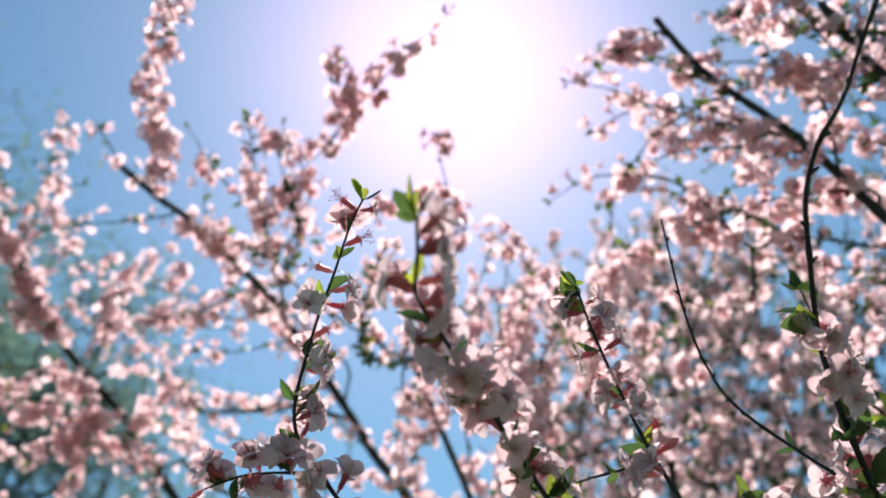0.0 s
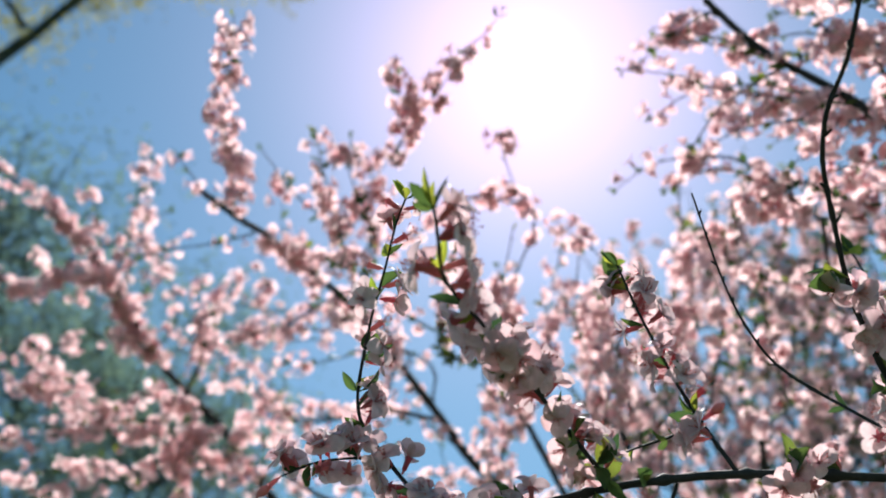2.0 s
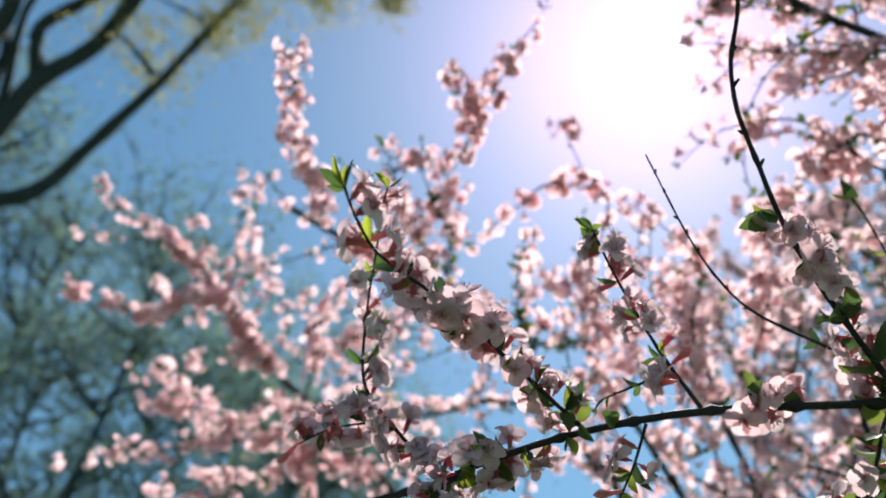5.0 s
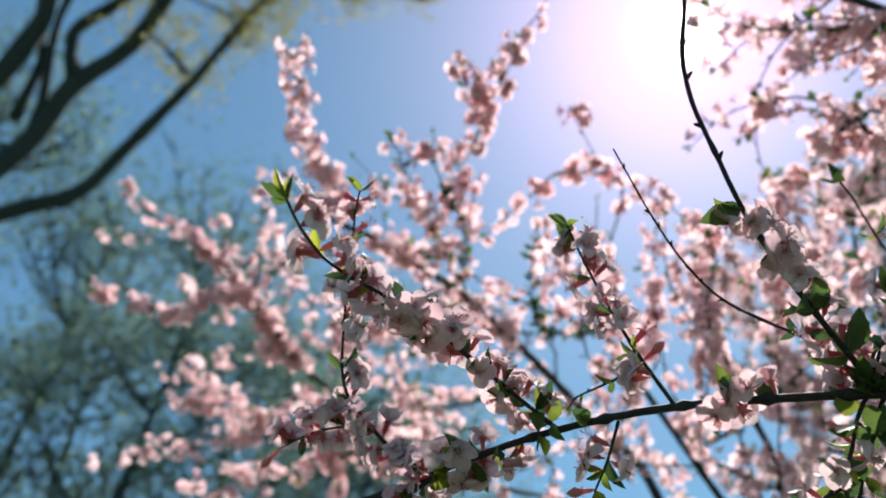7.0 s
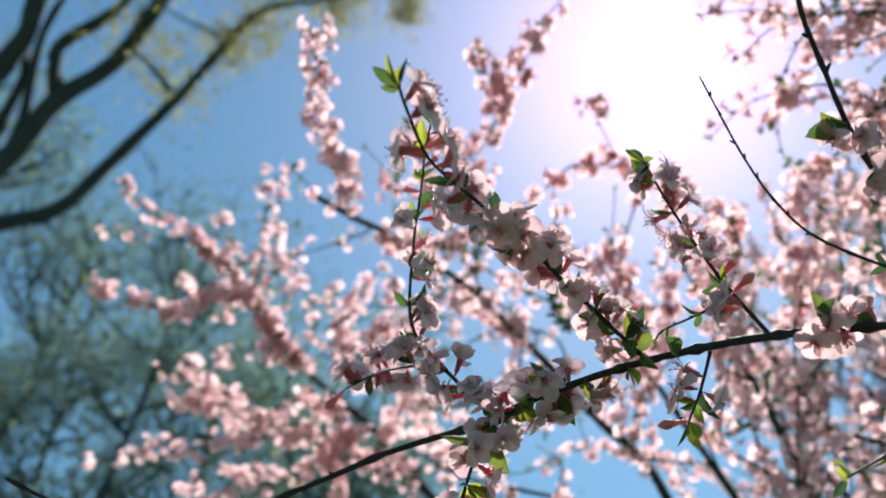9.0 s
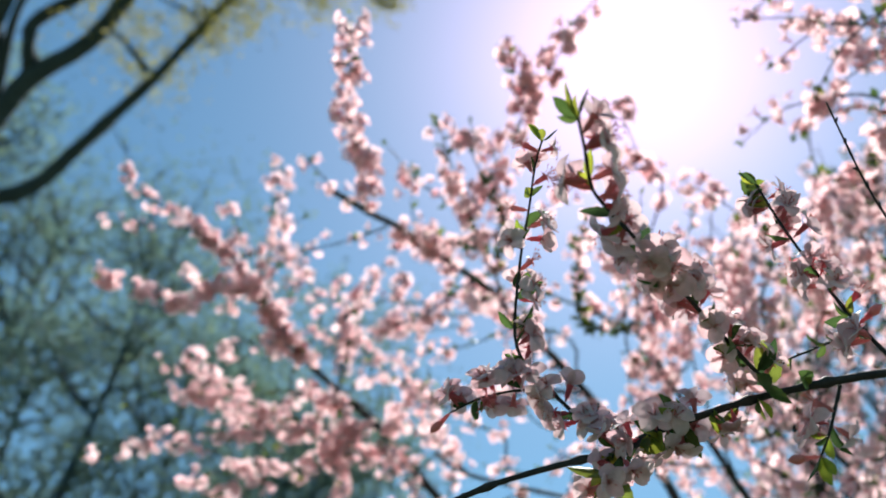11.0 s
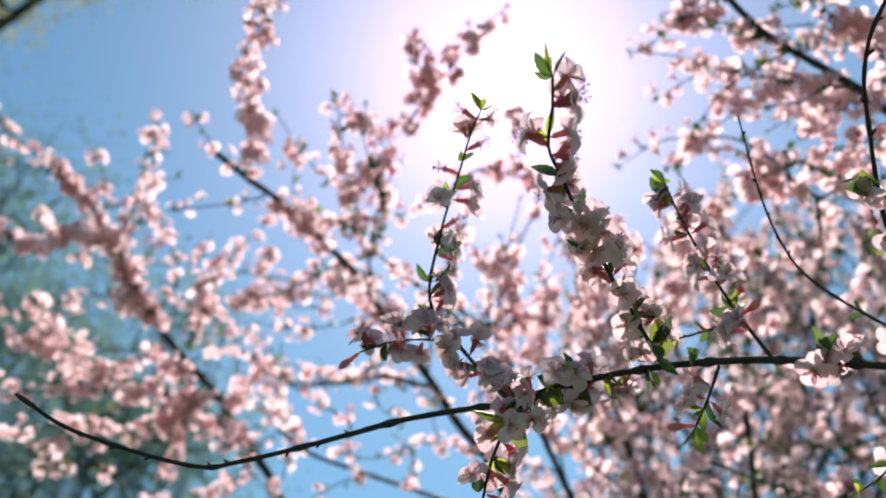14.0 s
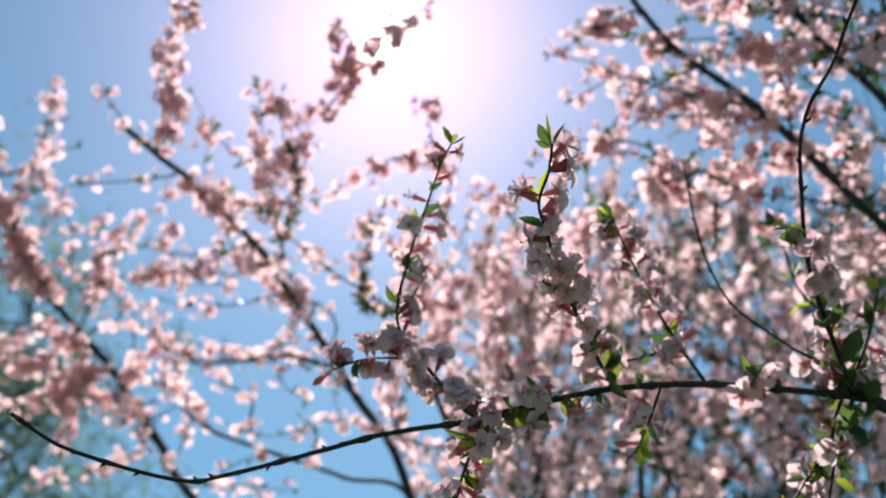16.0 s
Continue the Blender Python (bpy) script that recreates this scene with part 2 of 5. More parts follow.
def leaf_shape(length, width, rng, along=10, across=4, teeth=0.06, stalk=True):
    """A small toothed leaf with a folded midrib and a short stalk, growing along +z and facing +y."""
    verts, faces = [], []
    bend, fold = rng.uniform(-0.2, 0.7), rng.uniform(0.25, 0.7)
    for i in range(along + 1):
        u = i / along
        half = width * (0.03 + math.sin(math.pi * u ** 0.8) ** 0.85 * (1 + teeth * (1 if i % 2 else -1)))
        if i in (0, along):
            half = width * 0.04
        a = bend * u
        for j in range(across + 1):
            v = j / across * 2 - 1
            y = fold * abs(v) * half + rng.uniform(-1, 1) * width * 0.03
            z = length * (0.12 + u) + (-0.04 * abs(v) * length)
            verts.append(Vector((v * half, y * math.cos(a) - z * math.sin(a) * 0.5, z * math.cos(a * 0.6) + y * math.sin(a))))
    for i in range(along):
        for j in range(across):
            a = i * (across + 1) + j
            faces.append((a, a + 1, a + across + 2, a + across + 1))
    if not stalk:
        return verts, faces
    n = len(verts)
    mid = verts[across // 2]
    for p in (Vector((0, 0, 0)), mid):
        for k in range(3):
            g = 2 * math.pi * k / 3
            verts.append(p + Vector((math.cos(g), math.sin(g), 0)) * 0.0005)
    for k in range(3):
        faces.append((n + k, n + (k + 1) % 3, n + 3 + (k + 1) % 3, n + 3 + k))
    return verts, faces


def turned(verts, m):
    return [m @ v for v in verts]


def flower_template(seed, along, across, sides, stamens, lift, sepals=True):
    """Vertices, faces and material slots of a whole flower: petals, calyx, stamens."""
    rng = random.Random(seed)
    verts, faces, top = calyx_shape(sides, sepals=sepals)
    slots = [1] * len(faces)
    sv, sf = stamen_shape(stamens, top, rng)
    faces = faces + [tuple(i + len(verts) for i in f) for f in sf]
    verts, slots = verts + sv, slots + [2] * len(sf)
    for k in range(5):
        pv, pf = petal_shape(rng.uniform(0.0090, 0.0108), rng.uniform(0.0039, 0.0047), lift, rng.uniform(0.1, 0.5), along, across, rng)
        m = Matrix.Translation((0, 0, top)) @ Matrix.Rotation(2 * math.pi * k / 5 + rng.uniform(-0.12, 0.12), 4, "Z")
        faces = faces + [tuple(i + len(verts) for i in f) for f in pf]
        verts, slots = verts + turned(pv, m), slots + [0] * len(pf)
    return verts, faces, slots


PLAIN = [flower_template(40 + i, 3, 2, 4, 3, lift) for i, lift in enumerate((0.15, 0.35, 0.55, 0.25, 0.75, 0.45))]
MASSED = [flower_template(40 + i, 2, 2, 3, 0, lift, False) for i, lift in enumerate((0.15, 0.35, 0.55, 0.25, 0.75, 0.45))]
PLAIN_MESH = [mesh_of("flower", v, f, (petal_mat, calyx_mat, stamen_mat), s) for v, f, s in PLAIN]
LEAF_RNG = random.Random(7)
LEAVES = [leaf_shape(LEAF_RNG.uniform(0.0115, 0.0165), (0.0026, 0.0040, 0.0031, 0.0044, 0.0026, 0.0037)[i], LEAF_RNG) for i in range(6)]
MASSED_LEAVES = [leaf_shape(LEAF_RNG.uniform(0.0115, 0.0165), (0.0026, 0.0040, 0.0031, 0.0044, 0.0026, 0.0037)[i], LEAF_RNG, 4, 2, 0.0) for i in range(6)]
LEAF_MESH = [mesh_of("leaf", v, f, (leaf_mat,)) for v, f in LEAVES]
TIP_LEAF_MESH = [mesh_of("leaf", v, f, (tip_leaf_mat,)) for v, f in LEAVES]
CAL_V, CAL_F, CAL_TOP = calyx_shape(8, 0.0068)
CALYX_MESH = mesh_of("flower", CAL_V, CAL_F, (calyx_mat,))
PETAL_RNG = random.Random(11)
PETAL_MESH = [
    mesh_of("petal", *petal_shape(PETAL_RNG.uniform(0.0098, 0.0116), PETAL_RNG.uniform(0.0043, 0.0051), lift, PETAL_RNG.uniform(0.05, 0.45), 6, 5, PETAL_RNG), (shaded_petal_mat,))
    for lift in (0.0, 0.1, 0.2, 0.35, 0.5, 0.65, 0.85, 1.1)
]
STAMEN_MESH = [mesh_of("stamen_tuft", *stamen_shape(11, CAL_TOP, PETAL_RNG), (stamen_mat,)) for i in range(3)]


def facing(place, way, spin, size=1.0):
    """A pose at place whose +z points along way."""
    q = Vector(way).to_track_quat("Z", "Y").to_matrix().to_4x4()
    return Matrix.Translation(place) @ q @ Matrix.Rotation(spin, 4, "Z") @ Matrix.Diagonal((size, size, size, 1))


class Mass:
    """Many small pieces gathered into one mesh."""

    def __init__(self):
        self.verts, self.loops, self.totals, self.slots, self.count, self.known = [], [], [], [], 0, {}

    def add(self, template, m):
        key = id(template)
        if key not in self.known:
            slots = template[2] if len(template) > 2 else [0] * len(template[1])
            self.known[key] = (
                np.array([tuple(p) for p in template[0]]),
                np.array([i for f in template[1] for i in f], dtype=np.int32),
                np.array([len(f) for f in template[1]], dtype=np.int32),
                np.array(slots, dtype=np.int32),
                template,
            )
        v, loops, totals, slots, _ = self.known[key]
        a = np.array(m)
        self.verts.append(v @ a[:3, :3].T + a[:3, 3])
        self.loops.append(loops + self.count)
        self.totals.append(totals)
        self.slots.append(slots)
        self.count += len(v)

    def build(self, name, mats, parent, label):
        if not self.verts:
            return
        me = bpy.data.meshes.new(name)
        verts, loops, totals = np.concatenate(self.verts), np.concatenate(self.loops), np.concatenate(self.totals)
        me.vertices.add(len(verts))
        me.vertices.foreach_set("co", verts.astype(np.float32).ravel())
        me.loops.add(len(loops))
        me.loops.foreach_set("vertex_index", loops)
        me.polygons.add(len(totals))
        me.polygons.foreach_set("loop_start", np.concatenate(([0], np.cumsum(totals)[:-1])).astype(np.int32))
        for m in mats:
            me.materials.append(m)
        me.polygons.foreach_set("material_index", np.concatenate(self.slots))
        me.polygons.foreach_set("use_smooth", np.full(len(totals), True))
        me.update(calc_edges=True)
        me.validate()
        tagged(part(name, me, parent, label=label), kind="stuff")


class Shrub:
    """A flowering shrub: stems, twigs, single flowers and leaves, and the massed rest."""

    def __init__(self, seed, foot, crown, label):
        self.thing = tagged(new("cherry_shrub"), label, "shrub", "flowering cherry shrubs")
        self.thing.location = foot
        self.foot, self.crown = Vector(foot), Vector(crown)
        self.rng = random.Random(seed)
        self.flowers, self.leaves = Mass(), Mass()
        self.singles, self.single_leaves = 0, 0
        self.wood = []

    def local(self, p):
        return Vector(p) - self.foot

    def stem(self, name, pts, r0, r1, sides=8, knots=0.25, step=0.012, label=""):
        line = spline([self.local(p) for p in pts], step)
        v, f = tube(line, r0, r1, sides, self.rng, knots)
        part(name, mesh_of(name, v, f, (bark_mat,)), self.thing, label=label)
        self.wood += line[::2]
        return line

    def base(self, count, spread, r):
        """Several stems that rise from the foot and meet the crown, as a shrub grows."""
        for k in range(count):
            a = 2 * math.pi * k / count + self.rng.uniform(-0.4, 0.4)
            way = Vector((math.cos(a), math.sin(a), 0))
            lift = Vector((0, 0, self.rng.uniform(-0.12, 0.18)))
            low = self.foot.lerp(self.crown, 0.35) + way * spread * self.rng.uniform(0.45, 0.7)
            high = self.foot.lerp(self.crown, 0.75) + way * spread * self.rng.uniform(0.8, 1.3)
            self.stem("stem", [self.foot + way * spread * 0.3 - Vector((0, 0, 0.05)), low, high, self.crown + way * spread * 1.7 + lift], r * self.rng.uniform(0.7, 1.0), r * 0.3)

    def root(self, p, way):
        """The point of the wood from which a twig that starts at p would spring: near, and behind it."""
        best = min(self.wood, key=lambda q: (q - p).length + 0.6 * max(0.0, (q - p).normalized().dot(way) + 0.35))
        return best

    def flower(self, place, way, size=1.0):
        m = facing(place, way, self.rng.uniform(0, 6.28), size)
        kind = self.rng.randrange(len(PLAIN))
        if self.singles < 290:
            part("flower", PLAIN_MESH[kind], self.thing, m)
            self.singles += 1
        else:
            self.flowers.add(MASSED[kind], m)

    def full_flower(self, place, way, size=1.0, closed=0.0):
        """A flower near enough to show its petals one by one."""
        rng = self.rng
        f = part("flower", CALYX_MESH, self.thing, facing(place, way, rng.uniform(0, 6.28), size * 0.9))
        first = min(4, int(closed * 5)) + rng.randrange(3)
        for k in range(5):
            m = Matrix.Translation((0, 0, CAL_TOP)) @ Matrix.Rotation(2 * math.pi * k / 5 + rng.uniform(-0.15, 0.15), 4, "Z")
            m = m @ Matrix.Rotation(rng.uniform(-0.38, 0.32), 4, "Y") @ Matrix.Rotation(rng.uniform(-0.4, 0.4), 4, "X")
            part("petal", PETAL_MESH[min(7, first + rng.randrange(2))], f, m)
        part("stamen_tuft", STAMEN_MESH[rng.randrange(3)], f)
        self.singles += 1
        return f

    def leaf(self, place, way, size=1.0, single=False, young=False, slim=False):
        m = facing(place, way, self.rng.uniform(0, 6.28), size)
        kind = self.rng.choice((0, 4)) if slim else self.rng.randrange(len(LEAVES))
        if single or self.single_leaves < 120:
            part("leaf", (TIP_LEAF_MESH if young else LEAF_MESH)[kind], self.thing, m)
            self.single_leaves += 1
        else:
            self.leaves.add(MASSED_LEAVES[kind], m)

    def finish(self):
        self.flowers.build("blossoms", (petals_mat, calyx_mat, stamen_mat), self.thing, "massed pale pink cherry blossoms")
        self.leaves.build("leaves", (leaves_mat,), self.thing, "massed small young green leaves")


def outward(rng, t, s, u, lean):
    a = rng.uniform(0, 2 * math.pi)
    return ((s * math.cos(a) + u * math.sin(a)) + t * lean).normalized()


def dress(shrub, line, dense, leafy, bare, size, gaps=-0.2):
    """Clusters of flowers at the nodes of a twig, uneven and with gaps, and a few leaves between them."""
    rng = shrub.rng
    fr = frames_along(line)
    length = sum((b - a).length for a, b in zip(line, line[1:]))
    last = len(line) - 1
    seed = rng.uniform(0, 50)
    at = bare * length + rng.uniform(0, 0.012)
    while at < length:
        step = rng.uniform(0.013, 0.030)
        x = at / length * last
        if noise.noise(Vector((at * 28, seed, 0.5))) > gaps:
            t, s, u = fr[int(x)]
            side = outward(rng, t, s, u, 0.1)
            for k in range(round(dense * step * rng.choice((0.35, 0.7, 1.0, 1.3, 1.7)))):
                i = max(0, min(last, round(x + rng.gauss(0, 0.5))))
                way = (outward(rng, t, s, u, rng.uniform(-0.4, 0.9)) + side * 0.5).normalized()
                shrub.flower(line[i] + way * rng.uniform(0.001, 0.013), way, size * rng.uniform(0.72, 1.15))
        at += step
    for k in range(int(length * leafy)):
        i = rng.randrange(len(line))
        t, s, u = fr[i]
        shrub.leaf(line[i], outward(rng, t, s, u, rng.uniform(0.3, 1.2)), rng.uniform(0.6, 1.25))
    for k in range(2):
        shrub.leaf(line[-1], outward(rng, *fr[-1], 1.4), rng.uniform(0.5, 0.9))


def spike(shrub, pts, thick=0.0024, dense=245, leafy=26, bare=0.04, rooted=True, spurs=2.5, size=1.2, gaps=-0.2):
    """A flowering twig of the shrub, packed with blossom from its first point on, with short side shoots."""
    rng = shrub.rng
    line = spline([shrub.local(p) for p in pts], 0.01)
    fr = frames_along(line)
    full = line
    if rooted:
        root = shrub.root(line[0], fr[0][0])
        gap = (line[0] - root).length
        if gap > 0.01:
            bow = root.lerp(line[0], 0.55) + Vector((rng.uniform(-0.12, 0.12), rng.uniform(-0.12, 0.12), rng.uniform(-0.16, -0.04))) * gap
            full = spline([root, bow, *[shrub.local(p) for p in pts]], 0.015)
            if 0.08 < gap:
                dress(shrub, spline([root, bow, line[0]], 0.01), dense * 0.4, leafy, 0.1, size)
    v, f = tube(full, thick, thick * 0.32, 6, rng, 0.25)
    part("twig", mesh_of("twig", v, f, (bark_mat,)), shrub.thing)
    dress(shrub, line, dense, leafy, bare, size, gaps)
    length = sum((b - a).length for a, b in zip(line, line[1:]))
    for k in range(int(length * spurs * rng.uniform(0.6, 1.3))):
        i = int(rng.uniform(0.0, 0.75) * (len(line) - 1))
        t, s, u = fr[i]
        way = outward(rng, t, s, u, rng.uniform(0.2, 1.0))
        reach = rng.uniform(0.02, 0.07)
        side = spline([line[i], line[i] + way * reach * 0.5, line[i] + way * reach + Vector((0, 0, reach * rng.uniform(-0.1, 0.4)))], 0.006)
        v, f = tube(side, thick * 0.5, thick * 0.25, 5, rng, 0.2)
        part("spur", mesh_of("spur", v, f, (bark_mat,)), shrub.thing)
        dress(shrub, side, dense * 0.9, leafy * 1.5, 0.1, size)
    shrub.wood += line[::4]


def cluster(shrub, line, start, end, count, lean=0.3, favour=None, size=1.0):
    """Single flowers round a stretch of a twig, each with its petals."""
    rng = shrub.rng
    fr = frames_along(line)
    count = max(2, round(count * 0.9))
    for k in range(count):
        i = min(len(line) - 1, int((start + (end - start) * (k + rng.random()) / count) * (len(line) - 1)))
        t, s, u = fr[i]
        way = outward(rng, t, s, u, rng.uniform(lean - 0.35, lean + 0.45))
        if favour is not None:
            way = (way + Vector(favour) * 0.7).normalized()
        shrub.full_flower(line[i] + way * 0.0015, way, size * rng.uniform(0.88, 1.12), rng.random() ** 1.6)
        if k % 3 == 0:
            shrub.leaf(line[i], (way + t * 0.8).normalized(), size * rng.uniform(0.7, 1.1), True)


def bloom(shrub, line, at, way, size=1.0, closed=0.2):
    """One flower with its petals at a point of a twig, turned a given way."""
    shrub.full_flower(line[min(len(line) - 1, int(at * (len(line) - 1)))], Vector(way).normalized(), size, closed)


def tuft(shrub, line, at, count, lean=1.2, size=1.0, favour=None):
    """A few single leaves at one point of a twig."""
    rng = shrub.rng
    fr = frames_along(line)
    i = min(len(line) - 1, int(at * (len(line) - 1)))
    for k in range(count):
        way = outward(rng, *fr[i], rng.uniform(lean - 0.4, lean + 0.4))
        if favour is not None:
            way = (way * 0.6 + Vector(favour)).normalized()
        shrub.leaf(line[i], way, size * rng.uniform(0.8, 1.15), True, at > 0.65 and k % 2 == 0, at > 0.65)


def spent_flower(shrub, line, at, way, size=1.0):
    """A red calyx with its stamens, from which the petals have dropped."""
    rng = shrub.rng
    place = line[min(len(line) - 1, int(at * (len(line) - 1)))]
    f = part("flower", CALYX_MESH, shrub.thing, facing(place, Vector(way), rng.uniform(0, 6.28), size), "deep pink calyx and stamens without petals")
    part("stamen_tuft", STAMEN_MESH[rng.randrange(3)], f)
    return f


def closed_bud(shrub, place, way, size=1.0):
    """A pink flower bud, still closed, on a red calyx."""
    rng = shrub.rng
    bud = part("flower_bud", CALYX_MESH, shrub.thing, facing(place, way, rng.uniform(0, 6.28), size * 0.8), "closed deep pink flower bud")
    line = [Vector((0, 0, CAL_TOP + z)) for z in (-0.001, 0.001, 0.004, 0.007, 0.0095)]
    verts, faces = [], []
    for p, r in zip(line, (0.0012, 0.0023, 0.0031, 0.0022, 0.0003)):
        for k in range(8):
            a = 2 * math.pi * k / 8 + p.z * 60
            q = r * (1.08 if k % 2 else 0.94)
            verts.append(p + Vector((math.cos(a) * q, math.sin(a) * q, 0)))
    for i in range(4):
        for k in range(8):
            a, b = i * 8 + k, i * 8 + (k + 1) % 8
            faces.append((a, b, b + 8, a + 8))
    part("petals_folded", mesh_of("petals_folded", verts, faces, (bud_mat,)), bud)


def buds(shrub, line, start, end, count, size=0.0016):
    """Small dark winter buds standing off a bare twig."""
    rng = shrub.rng
    fr = frames_along(line)
    for k in range(count):
        i = int((start + (end - start) * (k + 0.5) / count) * (len(line) - 1))
        t, s, u = fr[i]
        way = outward(rng, t, s, u, 0.9)
        v, f = tube([line[i], line[i] + way * size * 1.2, line[i] + way * size * 2.2], size * 0.75, size * 0.3, 6, rng, 0.0, 0.15)
        part("bud", mesh_of("bud", v, f, (bark_mat,)), shrub.thing)


# ---- ground ----
ring = [Vector((0, 0, 0))]
GROUND_RINGS, GROUND_SIDES = (2, 5, 10, 20, 40, 90, 250, 900), 48
gfaces = []
for r in GROUND_RINGS:
    for k in range(GROUND_SIDES):
        a = 2 * math.pi * k / GROUND_SIDES
        ring.append(Vector((r * math.cos(a), r * math.sin(a), 0.04 * noise.noise(Vector((r * math.cos(a) * 0.4, r * math.sin(a) * 0.4, 0))))))
for k in range(GROUND_SIDES):
    gfaces.append((0, 1 + k, 1 + (k + 1) % GROUND_SIDES))
    for i in range(len(GROUND_RINGS) - 1):
        a, b = 1 + i * GROUND_SIDES + k, 1 + i * GROUND_SIDES + (k + 1) % GROUND_SIDES
        gfaces.append((a, a + GROUND_SIDES, b + GROUND_SIDES, b))
tagged(new("ground", mesh_of("ground", ring, gfaces, (ground_mat,))), "dry spring grass and bare soil ground", "ground", kind="structure")

# ---- near shrub ----
near_shrub = Shrub(3, (0.66, 0.86, 0.0), (0.6, 0.78, 1.35), "cherry shrub in full pale pink blossom with dark bare-ended twigs")
near_shrub.stem("trunk", [(0.66, 0.86, -0.05), (0.65, 0.84, 0.5), (0.62, 0.80, 1.0), (0.6, 0.78, 1.36)], 0.022, 0.013, 10)
near_shrub.base(4, 0.12, 0.014)
near_shrub.stem("branch", [(0.6, 0.78, 1.3), (0.5, 0.62, 1.5), (0.36, 0.49, 1.58), (0.219, 0.407, 1.598)], 0.009, 0.0042, 10)
main = near_shrub.stem("branch", [(0.222, 0.408, 1.598), (0.187, 0.401, 1.600), (0.112, 0.394, 1.603), (0.053, 0.389, 1.597), (0.0, 0.384, 1.583), (-0.030, 0.396, 1.580)], 0.00225, 0.00171, 10, 0.6, 0.004)
whip = near_shrub.stem("branch", [(-0.028, 0.396, 1.581), (-0.080, 0.396, 1.573), (-0.122, 0.396, 1.561), (-0.165, 0.392, 1.547), (-0.189, 0.385, 1.541), (-0.238, 0.357, 1.544), (-0.261, 0.335, 1.551)], 0.00171, 0.00090, 8, 0.6, 0.005)
twig_a = near_shrub.stem("twig", [(0.053, 0.389, 1.597), (0.029, 0.342, 1.607), (0.016, 0.314, 1.612), (0.006, 0.289, 1.612), (-0.003, 0.260, 1.606), (-0.009, 0.241, 1.604), (-0.008, 0.217, 1.600), (-0.008, 0.205, 1.603)], 0.00133, 0.00062, 8, 0.35, 0.005)
twig_e = near_shrub.stem("twig", [(0.112, 0.394, 1.603), (0.095, 0.389, 1.641), (0.078, 0.378, 1.687), (0.069, 0.370, 1.718)], 0.00117, 0.00062, 8, 0.35, 0.005)
twig_c = near_shrub.stem("twig", [(0.215, 0.408, 1.602), (0.201, 0.407, 1.621), (0.181, 0.413, 1.644), (0.149, 0.401, 1.664), (0.133, 0.386, 1.678), (0.120, 0.363, 1.696), (0.106, 0.324, 1.722)], 0.00109, 0.00047, 8, 0.45, 0.005)
twig_d = near_shrub.stem("twig", [(0.205, 0.402, 1.601), (0.185, 0.369, 1.626), (0.172, 0.345, 1.644), (0.162, 0.319, 1.656), (0.155, 0.292, 1.670), (0.150, 0.270, 1.680), (0.150, 0.248, 1.687), (0.155, 0.226, 1.691), (0.158, 0.205, 1.699), (0.162, 0.180, 1.708), (0.166, 0.152, 1.718)], 0.00172, 0.00070, 8, 0.35, 0.005)
twig_f = near_shrub.stem("twig", [(-0.020, 0.396, 1.580), (-0.032, 0.406, 1.594), (-0.057, 0.398, 1.624), (-0.072, 0.389, 1.649), (-0.064, 0.364, 1.680), (-0.053, 0.343, 1.704), (-0.045, 0.326, 1.720), (-0.039, 0.317, 1.728)], 0.00140, 0.00055, 8, 0.35, 0.005)
twig_s = near_shrub.stem("twig", [(-0.060, 0.398, 1.626), (-0.090, 0.394, 1.623), (-0.110, 0.393, 1.615)], 0.00086, 0.00047, 6, 0.3, 0.005)
twig_g = near_shrub.stem("twig", [(0.083, 0.394, 1.600), (0.075, 0.400, 1.583), (0.067, 0.403, 1.569)], 0.00101, 0.00062, 6, 0.3, 0.005)
twig_h = near_shrub.stem("twig", [(-0.010, 0.387, 1.581), (-0.026, 0.383, 1.566), (-0.038, 0.387, 1.543), (-0.044, 0.392, 1.520)], 0.00117, 0.00062, 6, 0.3, 0.005)
twig_j = near_shrub.stem("twig", [(0.212, 0.406, 1.599), (0.201, 0.407, 1.601), (0.192, 0.410, 1.588), (0.186, 0.413, 1.574), (0.167, 0.420, 1.552)], 0.00140, 0.00062, 6, 0.3, 0.005)
twig_k = near_shrub.stem("twig", [(0.220, 0.408, 1.598), (0.209, 0.411, 1.602), (0.200, 0.416, 1.586), (0.190, 0.422, 1.567), (0.181, 0.427, 1.545)], 0.00140, 0.00070, 6, 0.3, 0.005)
twig_n = near_shrub.stem("twig", [(0.200, 0.400, 1.601), (0.212, 0.394, 1.618), (0.224, 0.388, 1.640), (0.238, 0.384, 1.668)], 0.00133, 0.00070, 6, 0.3, 0.005)
twig_o = near_shrub.stem("twig", [(0.196, 0.398, 1.604), (0.216, 0.402, 1.616), (0.240, 0.406, 1.626)], 0.00109, 0.00070, 6, 0.3, 0.005)
twig_m = near_shrub.stem("twig", [(0.45, 0.62, 1.55), (0.36, 0.55, 1.68), (0.269, 0.503, 1.738), (0.250, 0.494, 1.755), (0.243, 0.483, 1.770), (0.236, 0.469, 1.786), (0.231, 0.462, 1.795)], 0.00250, 0.00062, 6, 0.3, 0.006)

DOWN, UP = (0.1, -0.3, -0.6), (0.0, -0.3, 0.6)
def view_way(across, up, deep):
    """A direction from its parts across, up and away in the camera's upward view."""
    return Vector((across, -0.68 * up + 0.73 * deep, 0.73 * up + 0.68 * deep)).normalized()


